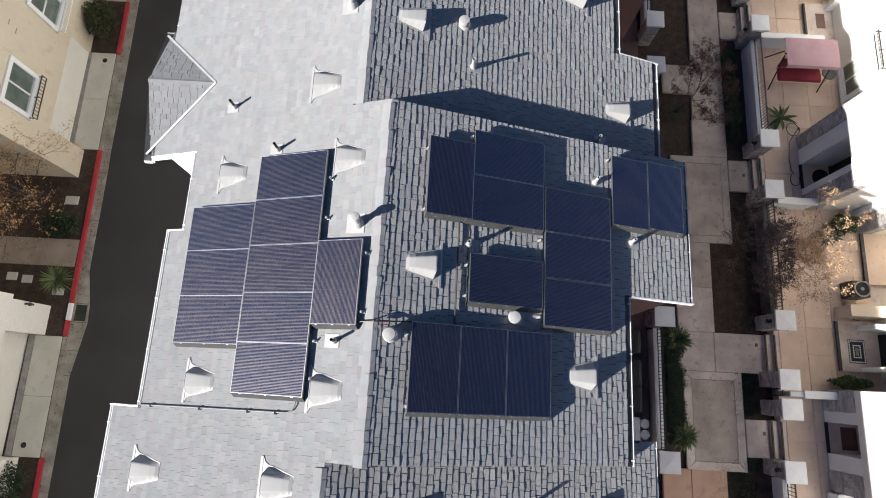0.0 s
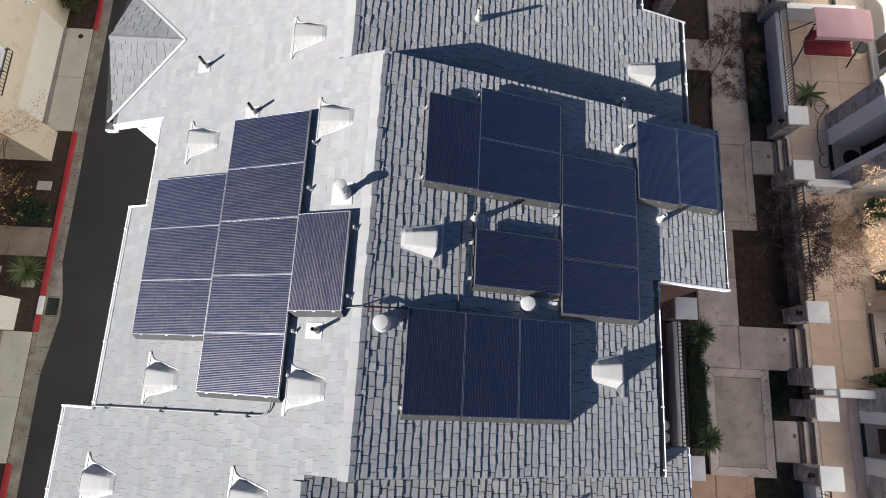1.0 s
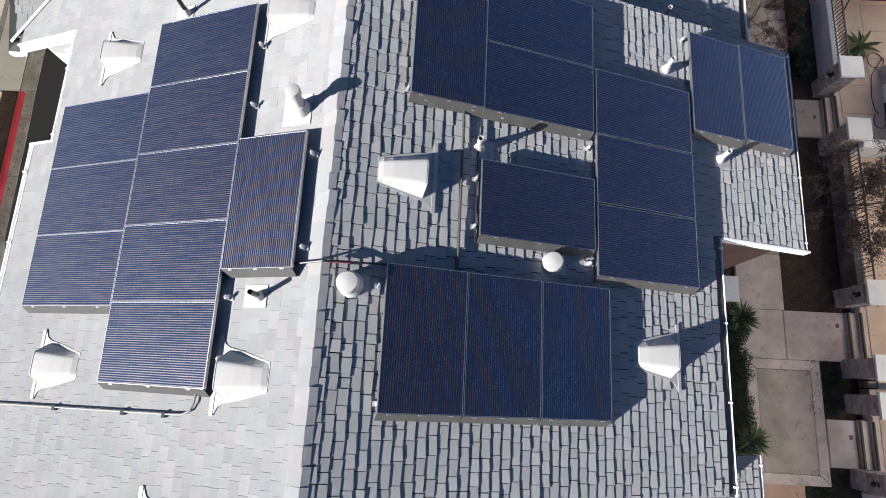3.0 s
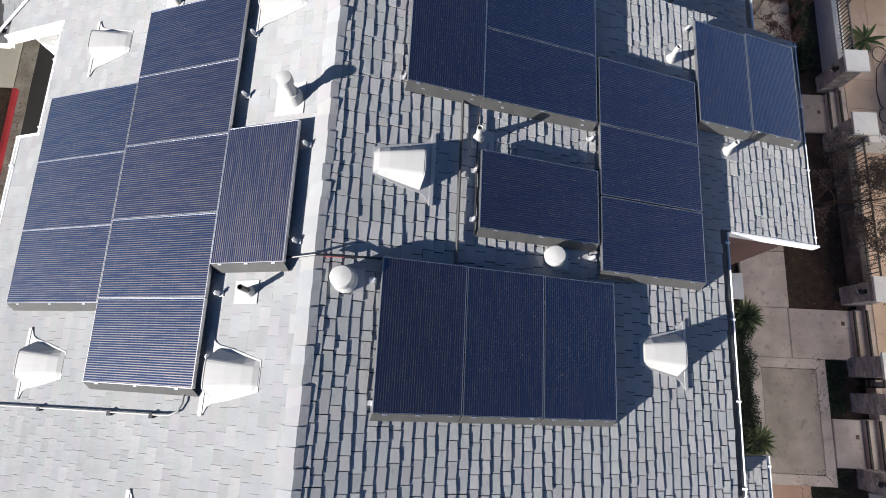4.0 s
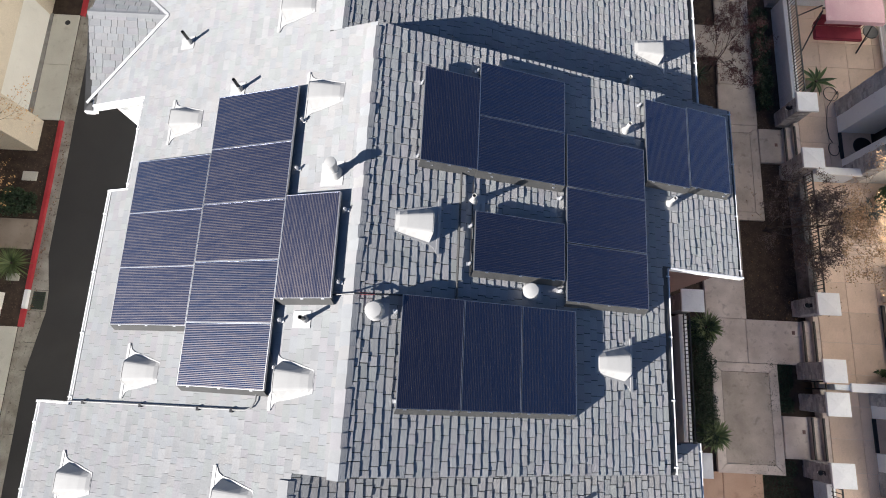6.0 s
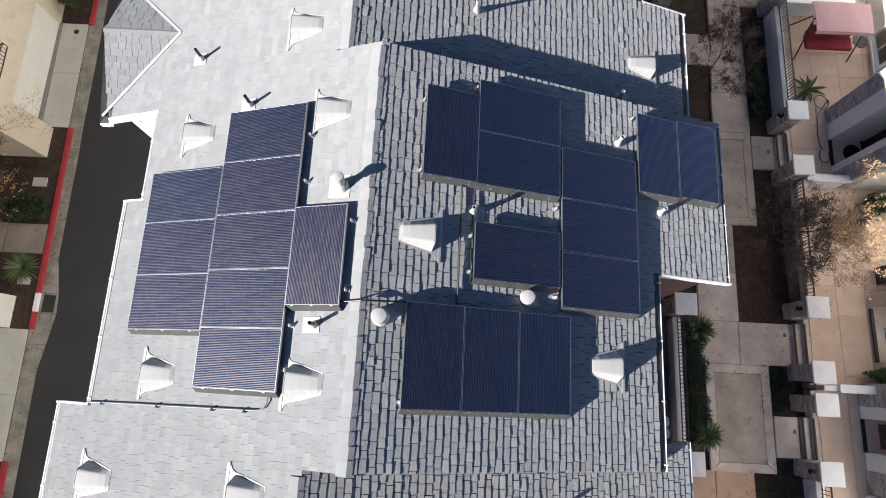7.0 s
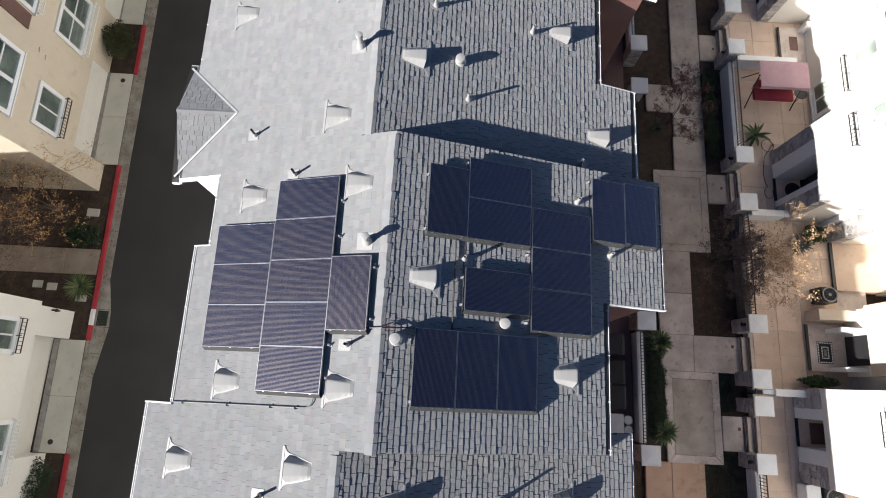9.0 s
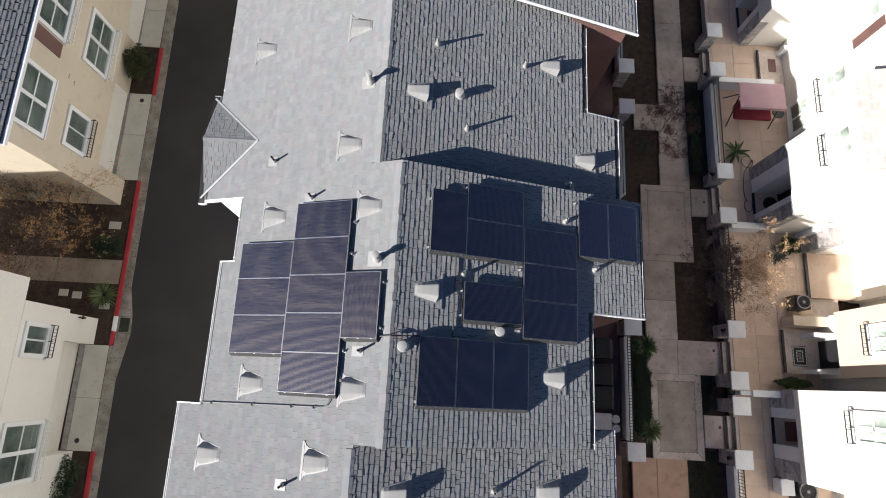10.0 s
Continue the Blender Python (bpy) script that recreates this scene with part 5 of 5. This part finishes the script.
rosette((10.3, 12.5, 0.3), 40, 0.6, 0.016, 10, "thin dark grassy plant in mulch", mat=M_LEAF_DARK)
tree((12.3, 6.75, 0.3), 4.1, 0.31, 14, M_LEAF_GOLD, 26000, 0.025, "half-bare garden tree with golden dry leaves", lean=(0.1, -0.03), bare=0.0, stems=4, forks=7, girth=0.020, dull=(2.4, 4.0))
tree((10.75, 12.75, 0.3), 3.0, 0.55, 17, M_LEAF_RED, 10000, 0.025, "small dark red leaved garden tree", bare=0.0, stems=2, forks=6, girth=0.014)
rosette((14.3, 12.2, 0.72), 16, 0.75, 0.09, 12, "broad-leaved green potted plant", "potted_plant", M_LEAF, 0.7)
shrub((16.3, 7.9, 0.7), 0.5, 0.4, 0.3, 1400, 0.05, M_LEAF, "green shrub against a house wall", 13)
shrub((15.9, 2.1, 0.7), 0.75, 0.22, 0.3, 1200, 0.06, M_LEAF, "narrow green shrub between two house walls", 15)

# ---- cream row across the court ----
cream = thing("cream_house", "sunlit cream stucco townhouse row with stone-clad entries", "house")
FX = 14.97


def entry_block(y_lo, y_hi, d0, d1, stone, top, seed, hd=2.45, round_mat=False):
    """Projecting entry: stone piers, white jambs and a deep doorway; the wall goes on above."""
    wall_box(cream, FX, y_lo, hd, 17.4, y_hi, top, M_STUCCO_CREAM, "sunlit cream stucco wall")
    part("stone_pier", stone_stack(FX + 0.004, y_lo, 0.3, FX + 0.4, y_lo + stone, hd - 0.001, seed, 0.1), M_STONES, cream, "grey ledge stone cladding")
    part("stone_pier", stone_stack(FX + 0.004, y_hi - stone, 0.3, FX + 0.4, y_hi, hd - 0.001, seed + 1, 0.1), M_STONES, cream, "grey ledge stone cladding")
    for a, b in ((y_lo + stone + 0.004, d0), (d1, y_hi - stone - 0.004)):
        wall_box(cream, FX + 0.02, a, 0.3, 16.6, b, hd - 0.001, M_WHITE, "white door jamb")
    wall_box(cream, FX + 0.42, y_lo + 0.02, 0.3, 17.4, y_lo + stone, hd - 0.002, M_STUCCO_CREAM)
    wall_box(cream, FX + 0.42, y_hi - stone, 0.3, 17.4, y_hi - 0.02, hd - 0.002, M_STUCCO_CREAM)
    wall_box(cream, FX + 0.02, d0, 0.3, 16.2, d1, 0.78, M_TILE, "tiled door landing", "landing")
    leaf = M_BLACK if round_mat else M_DOOR
    dr = part("front_door", Shape().box(16.2, d0, 0.3, 16.26, d1, hd - 0.001), leaf, cream, "black panelled front door" if round_mat else "pale panelled front door")
    for j in range(3):
        part("panel", Shape().box(16.185, d0 + 0.15, 0.95 + j * 0.48, 16.205, d1 - 0.15, 1.32 + j * 0.48), leaf, dr, bevel=0.008)
    part("threshold", Shape().box(16.06, d0 + 0.01, 0.781, 16.199, d1 - 0.01, 0.80), M_BLACK, cream, "dark door threshold")
    part("nosing", Shape().box(FX - 0.02, d0 + 0.01, 0.72, FX + 0.07, d1 - 0.01, 0.785), M_BLACK, cream, "dark step nosing")
    mt = thing("door_mat", "round black door mat on a tiled landing" if round_mat else "dark brown door mat on a tiled landing", "door mat", (15.72, (d0 + d1) / 2, 0.782), "door mats")
    if round_mat:
        part("pad", Shape().lathe([(0.33, 0), (0.33, 0.012), (0.31, 0.016), (0.001, 0.016)], 28), M_BLACK, mt)
        return
    part("pad", Shape().box(-0.27, -(d1 - d0) / 2 + 0.12, 0, 0.27, (d1 - d0) / 2 - 0.15, 0.015), M_SIDING, mt, bevel=0.004)


entry_block(-1.52, 1.8, -0.3, 0.73, 0.68, 7.3, 60, 2.3)
entry_block(8.5, 11.5, 9.33, 10.32, 0.56, 7.2, 64, 3.4, True)
entry_block(17.8, 20.8, 18.7, 19.8, 0.56, 7.2, 68)
wall_box(cream, 16.9, 11.5, 0.3, 24, 17.8, 7.6, M_STUCCO_CREAM, "sunlit cream stucco wall")
wall_box(cream, 17.38, 8.5, 0.3, 24, 11.5, 9.6, M_STUCCO_CREAM)
wall_box(cream, 17.38, -1.52, 0.3, 24, 1.8, 9.6, M_STUCCO_CREAM)
wall_box(cream, 17.38, 17.8, 0.3, 24, 24, 9.6, M_STUCCO_CREAM)
wall_box(cream, 19.0, 5.65, 0.3, 24, 7.65, 9.6, M_STUCCO_CREAM, "sunlit cream stucco wall")
wall_box(cream, 17.41, 7.65, 0.3, 24, 8.498, 9.6, M_STUCCO_CREAM, "sunlit cream stucco wall")
part("stone_pier", stone_stack(17.0, 7.65, 0.3, 17.4, 8.298, 2.6, 73, 0.1), M_STONES, cream, "grey ledge stone cladding")
wall_box(cream, 16.72, 8.3, 0.3, 17.376, 8.496, 2.6, M_WHITE, "white door jamb")
wall_box(cream, 16.75, 2.35, 2.5, 24, 4.85, 9.6, M_STUCCO_PEACH, "sunlit cream stucco wall")
wall_box(cream, 17.2, 2.35, 0.3, 24, 4.85, 2.498, M_STUCCO_CREAM)
wall_box(cream, 17.6, 1.8, 0.3, 24, 2.35, 9.5, M_STUCCO_CREAM)
# Wall runs on unseen to y -30, added to bounce sunlight into the court.
wall_box(cream, 17.3, -30, 0.3, 24, -1.52, 9.6, M_STUCCO_CREAM)
wall_box(cream, 15.75, 4.4, 0.3, 17.2, 4.8, 1.55, M_STUCCO_PEACH, "low beige stucco wall beside the door")
wall_box(cream, 15.68, 2.5, 0.3, 17.2, 4.3, 0.82, M_CONC, "concrete door landing", "landing")
part("nosing", Shape().box(15.64, 2.52, 0.76, 15.74, 4.28, 0.826), M_BLACK, cream, "dark step nosing")
wall_box(cream, 16.4, 3.95, 0.822, 17.2, 4.12, 1.8, M_WHITE, "white side panel", "side_light")
wall_box(cream, 16.4, 2.5, 0.822, 17.2, 2.66, 1.8, M_WHITE, "white side panel", "side_light")
part("front_door", Shape().box(17.14, 2.75, 0.822, 17.198, 3.85, 2.45), M_DARK, cream, "dark open doorway")
mt = thing("door_mat", "grey bordered door mat on a landing", "door mat", (16.32, 3.22, 0.824), "door mats")
part("pad", Shape().box(-0.3, -0.42, 0, 0.3, 0.42, 0.012), M_BLACK, mt, bevel=0.003)
ring, field = Shape(), Shape()
for hx, hy, st in ((0.26, 0.37, 0.062), (0.12, 0.21, 0.06)):
    nx, ny = round(2 * hx / st), round(2 * hy / st)
    for i in range(nx + 1):
        for j in range(ny + 1):
            if i in (0, nx) or j in (0, ny):
                px, py = -hx + 2 * hx * i / nx, -hy + 2 * hy * j / ny
                ring.box(px - 0.021, py - 0.021, 0.0125, px + 0.021, py + 0.021, 0.016)
part("border", ring, M_WHITE, mt, "pale squares of a border pattern")
part("centre", field.box(-0.06, -0.14, 0.0125, 0.06, 0.14, 0.016), M_STONE, mt)
wall_box(cream, 19.5, 4.85, 0.3, 24, 5.65, 9.5, M_STUCCO_CREAM)
wall_box(cream, 17.0, 5.7, 0.3, 18.99, 7.64, 0.83, M_TILE, "tan tiled landing", "landing")
part("nosing", Shape().box(16.94, 5.7, 0.76, 17.06, 7.64, 0.836), M_BLACK, cream, "dark step nosing")
wall_box(cream, 15.76, 15.7, 0.3, 16.9, 17.5, 0.82, M_CONC, "pale concrete door landing", "landing")
part("nosing", Shape().box(15.72, 15.7, 0.76, 15.8, 17.5, 0.826), M_BLACK, cream, "dark step nosing")
mt = thing("door_mat", "dark brown door mat on a concrete landing", "door mat", (16.38, 16.7, 0.822), "door mats")
part("pad", Shape().box(-0.18, -0.34, 0, 0.18, 0.34, 0.015), M_SIDING, mt, bevel=0.004)
wall_box(cream, 16.6, 17.2, 0.822, 16.896, 17.36, 1.5, M_WHITE, "white side panel", "side_light")
window(cream, -1, 16.9, 13.15, 14.4, 1.1, 2.3, cols=2, rows=1)
window(cream, -1, 16.9, 13.25, 14.5, 3.3, 4.6, guard="black")
window(cream, -1, FX, 9.75, 10.65, 5.8, 6.85, guard="black")
window(cream, -1, FX, 0.27, 1.05, 5.55, 6.9, guard="black")
window(cream, -1, 16.75, 3.22, 4.05, 4.4, 5.7, guard="black")
window(cream, -1, 16.9, 15.4, 16.9, 5.2, 6.6, guard="white")
part("shutter", Shape().box(16.86, 14.8, 5.1, 16.895, 15.2, 6.7), M_SIDING, cream, "reddish brown shutter", bevel=0.006)
M_TANROOF = surf("tan_shingle", (0.60, 0.55, 0.49), (0.71, 0.66, 0.60), 1.5, 0.95, 0.4, 60, island=0.12)
for y0, y1, z in ((8.8, 12.3, 7.4), (-1.7, 2.0, 7.45)):
    rf = part("porch_roof", Shape().prism([(14.75, z), (17.38, z + 0.9), (17.38, z + 0.78), (14.75, z - 0.12)], y0, y1, "y"), M_TANROOF, cream, "pale tan shingle lean-to roof")
    lr = Shape()
    for k in range(17):
        yy = y0
        while yy < y1 - 0.05:
            wd = min(TABS[rng.choices(range(5), (1, 2, 3, 3, 2))[0]][0], y1 - yy)
            lr.add(shingle_verts(wd, 0.012), SHINGLE_FACES, Matrix.Translation((17.38, 0, z + 0.905)) @ pose(0, 0, 0, 0, 180 - math.degrees(math.atan2(0.9, 2.63)), 0) @ pose(k * 0.16, yy + wd / 2, 0, 180, 0, 0))
            yy += wd
    tagged(part("shingle_field", lr, M_TANROOF, rf), kind="stuff")
    part("roof_gutter", Shape().box(14.66, y0, z - 0.13, 14.745, y1, z - 0.01), M_WHITE, rf)
part("roof", Shape().prism([(16.3, 9.6), (21, 11.4), (26, 9.6), (26, 9.5), (16.3, 9.5)], -30, 24, "y"), M_SHINGLE, cream, "pale grey shingle roof")

# canopy swing
M_PINK = surf("faded_canopy", (0.55, 0.33, 0.36), (0.64, 0.42, 0.44), 1.5, 0.9, 0.2, 60, spots=0.3, spotcol=(0.66, 0.52, 0.52))
M_REDC = surf("red_cushion", (0.22, 0.02, 0.04), (0.31, 0.035, 0.055), 2, 0.9, 0.2, 60)
sw = thing("canopy_swing", "garden swing seat with faded pink canopy and red cushion", "swing seat", (15.0, 14.35, 0.7))
cn = Shape()
n = 8
top = [(-1.0 + 2.0 * i / n, 0.02 * math.sin(math.pi * i / n)) for i in range(n + 1)]
v = []
for yy, dz in ((-0.62, -0.02), (-0.585, 0.1), (0.0, 0.13), (0.585, 0.1), (0.62, -0.02)):
    v += [(x, yy, 1.3 + dz + z) for x, z in top]
cn.add(v, [(j * (n + 1) + i, j * (n + 1) + i + 1, (j + 1) * (n + 1) + i + 1, (j + 1) * (n + 1) + i) for j in range(4) for i in range(n)])
cn.add([(p[0], p[1], p[2] - 0.02) for p in v], [(j * (n + 1) + i, (j + 1) * (n + 1) + i, (j + 1) * (n + 1) + i + 1, j * (n + 1) + i + 1) for j in range(4) for i in range(n)])
part("canopy", cn, M_PINK, sw, "faded pink fabric canopy", smooth=True)
part("seat_cushion", Shape().box(-0.85, -0.7, 0.42, 0.85, -0.15, 0.56), M_REDC, sw, "red seat cushion", bevel=0.04)
part("back_cushion", Shape().box(-0.85, -0.16, 0.5, 0.85, -0.02, 1.0), M_REDC, sw, "red back cushion", bevel=0.04)
for sx in (-0.98, 0.98):
    part("leg", Shape().tube([(sx, -0.85, 0), (sx, -0.1, 1.25)], 0.025, 8), M_BLACK, sw)
    part("leg", Shape().tube([(sx, 0.6, 0), (sx, 0.1, 1.25)], 0.025, 8), M_BLACK, sw)
    part("hanger", Shape().tube([(sx * 0.9, -0.2, 0.5), (sx * 0.95, 0.0, 1.22)], 0.012, 6), M_BLACK, sw)
part("crossbar", Shape().tube([(-0.98, 0.0, 1.25), (0.98, 0.0, 1.25)], 0.025, 8), M_BLACK, sw)
table = thing("side_table", "round black metal side table by the swing", "table", (16.25, 14.1, 0.7))
part("tabletop", Shape().lathe([(0.26, 0.42), (0.28, 0.44), (0.26, 0.455), (0.001, 0.455)], 24), M_BLACK, table)
for a in (0.5, 2.6, 4.7):
    part("leg", Shape().tube([(0.2 * math.cos(a), 0.2 * math.sin(a), 0), (0.1 * math.cos(a), 0.1 * math.sin(a), 0.43)], 0.012, 6), M_BLACK, table)
hose = thing("garden_hose", "dark garden hose lying in loops on the patio", "hose", (14.7, 10.8, 0.715))
pts = [(0.25 * math.cos(t) + 0.15, 0.28 * math.sin(t) + 1.0, 0.0 + 0.003 * i) for i, t in enumerate([k * 0.35 for k in range(20)])]
pts += [(0.0, 0.5, 0.0), (-0.06, 0.1, 0.0), (-0.1, -0.3, 0), (-0.05, -0.7, 0)]
pts += [(0.18 * math.cos(t) + 0.05, 0.25 * math.sin(t) - 1.1, 0.002 * k) for k, t in enumerate([1.6 + k * 0.35 for k in range(16)])]
part("tube", Shape().tube(pts, 0.013, 6), M_BLACK, hose, smooth=True)

M_ACGREY = surf("appliance_grey", (0.03, 0.03, 0.03), (0.055, 0.054, 0.053), 3, 0.5, 0.05, 40, spots=0.2)


M_RIM = surf("pale_rim", (0.27, 0.27, 0.27), (0.34, 0.34, 0.34), 5, 0.5, 0.05, 40)


def condenser(x, y, z, w=0.36):
    ac = thing("air_conditioner", "grey outdoor air conditioning unit with a round fan on top", "air conditioner", (x, y, z), "air conditioners")
    part("cabinet", Shape().box(-w, -w, 0, w, w, 0.7), M_ACGREY, ac, bevel=0.02)
    part("fan_well", Shape().lathe([(w * 0.86, 0.702), (w * 0.86, 0.706), (0.001, 0.706)], 28), M_DARK, ac)
    part("top_rim", Shape().tube([(w * 0.9 * math.cos(t * math.pi / 16), w * 0.9 * math.sin(t * math.pi / 16), 0.735) for t in range(33)], 0.03, 6, caps=False), M_RIM, ac, "pale metal rim", smooth=True)
    part("hub", Shape().lathe([(0.06, 0.735), (0.06, 0.75), (0.001, 0.752)], 16), M_RIM, ac, "pale fan hub")
    for r in (0.65, 0.45, 0.25):
        part("guard_ring", Shape().tube([(w * r * math.cos(t * math.pi / 12), w * r * math.sin(t * math.pi / 12), 0.73) for t in range(25)], 0.008, 5, caps=False), M_ACGREY, ac)
    for k in range(4):
        part("guard_bar", Shape().box(-w * 0.86, -0.006, 0.735, w * 0.86, 0.006, 0.745, pose(0, 0, 0, 0, 0, 45 * k)), M_ACGREY, ac)
    for k in range(3):
        part("fan_blade", Shape().prism([(0.03, -0.04), (w * 0.75, -0.1), (w * 0.78, 0.08), (0.03, 0.04)], 0.708, 0.716, "z", pose(0, 0, 0, 0, 0, 120 * k + 20)), M_BLACK, ac)
    return ac


condenser(16.33, 5.4, 0.7, 0.3)
condenser(15.75, -1.95, 0.7)
bx = thing("storage_box", "white plastic storage box beside the fence", "box", (15.05, -1.85, 0.7))
part("body", Shape().box(-0.25, -0.28, 0, 0.25, 0.28, 0.55), M_WHITE, bx, bevel=0.03)
part("lid", Shape().box(-0.27, -0.3, 0.552, 0.27, 0.3, 0.6), M_WHITE, bx, bevel=0.015)

# our side of the court: box, bins and furniture behind the fence
M_PALEPLASTIC = surf("pale_plastic", (0.46, 0.46, 0.47), (0.54, 0.54, 0.55), 3, 0.5, 0.05, 40, spots=0.2)
bx = thing("storage_cabinet", "pale grey cabinet with flat top on the shaded patio", "cabinet", (7.9, 0.2, 0.5))
part("body", Shape().box(-0.32, -0.36, 0, 0.32, 0.36, 0.9), M_PALEPLASTIC, bx, bevel=0.02)
part("top", Shape().box(-0.34, -0.38, 0.902, 0.34, 0.38, 0.94), M_PALEPLASTIC, bx, bevel=0.01)
for y in (0.36, 0.0):
    bk = thing("bucket", "pale grey lidded bucket on the shaded patio", "bucket", (8.52, y, 0.5), "lidded buckets")
    part("body", Shape().lathe([(0.12, 0), (0.15, 0.55), (0.001, 0.55)], 22), M_PALEPLASTIC, bk, smooth=True)
    part("lid", Shape().lathe([(0.165, 0.55), (0.165, 0.58), (0.15, 0.6), (0.001, 0.6)], 22), M_PALEPLASTIC, bk, smooth=True)
M_COVER = surf("black_cover", (0.012, 0.012, 0.014), (0.022, 0.022, 0.026), 3, 0.7, 0.1, 20)
for y0, y1 in ((0.75, 1.6), (1.66, 2.5)):
    tb = thing("covered_table", "patio table under a black fabric cover", "table", (7.85, (y0 + y1) / 2, 0.5), "covered tables")
    h = (y1 - y0) / 2
    part("cover", Shape().prism([(-0.6, 0.0), (0.6, 0.0), (0.57, 0.72), (0.5, 0.76), (-0.5, 0.76), (-0.57, 0.72)], -h, h, "y"), M_COVER, tb, bevel=0.02)
br = thing("covered_barbecue", "barbecue under a black fabric cover", "barbecue", (7.9, 3.1, 0.5))
part("cover", Shape().prism([(-0.5, 0.0), (0.5, 0.0), (0.48, 0.85), (0.3, 1.05), (-0.3, 1.05), (-0.48, 0.85)], -0.38, 0.38, "y"), M_COVER, br, bevel=0.03)
rosette((15.7, 7.45, 0.7), 26, 0.62, 0.07, 16, "spiky grey green agave on the patio", "agave", M_AGAVE, 0.8)


def litter(name, x0, y0, x1, y1, z, n, size, mat, label, seed):
    """Fallen leaves lying flat on a bed."""
    rng = random.Random(seed)
    s = Shape()
    for i in range(n):
        c = Vector((rng.uniform(x0, x1), rng.uniform(y0, y1), z + rng.uniform(0.004, 0.02)))
        a = rng.uniform(0, 6.28)
        k = size * rng.uniform(0.5, 1.3)
        d, e = Vector((math.cos(a), math.sin(a), rng.uniform(-0.3, 0.3))) * k, Vector((-math.sin(a), math.cos(a), rng.uniform(-0.3, 0.3))) * k * 0.5
        s.add([c - d, c + e, c + d, c - e], [(0, 1, 2, 3)])
    tagged(part(name, s, mat), label, "leaves", "", "stuff")


M_LITTER = surf("fallen_leaf", (0.09, 0.055, 0.032), (0.17, 0.10, 0.05), 3, 0.9, 0.1, 30, island=0.5, tint=(0.30, 0.15, 0.05))
M_CHIP = surf("bark_chip", (0.05, 0.033, 0.024), (0.11, 0.075, 0.055), 3, 0.95, 0.2, 30, island=0.5)
litter("fallen_leaf_scatter", -16.5, 6.0, -12.75, 9.6, -0.05, 200, 0.022, M_LITTER, "scattered orange and brown fallen leaves on mulch", 31)
litter("bark_chip_scatter", -16.5, -4, -12.75, 9.6, -0.05, 6000, 0.03, M_CHIP, "dark bark chips covering the planting strip", 32)
litter("bark_chip_scatter", 10.0, 3.7, 13.2, 17, 0.30, 9000, 0.03, M_CHIP, "dark bark chips covering the court beds", 33)
litter("fallen_leaf_scatter", 11.4, 3.7, 16.5, 8.4, 0.705, 260, 0.03, M_LITTER, "a few dry fallen leaves on the patio", 34)
litter("fallen_leaf_scatter", -12.4, 2.4, -12.25, 9.4, -0.11, 150, 0.03, M_LITTER, "fallen leaves gathered in the gutter", 35)
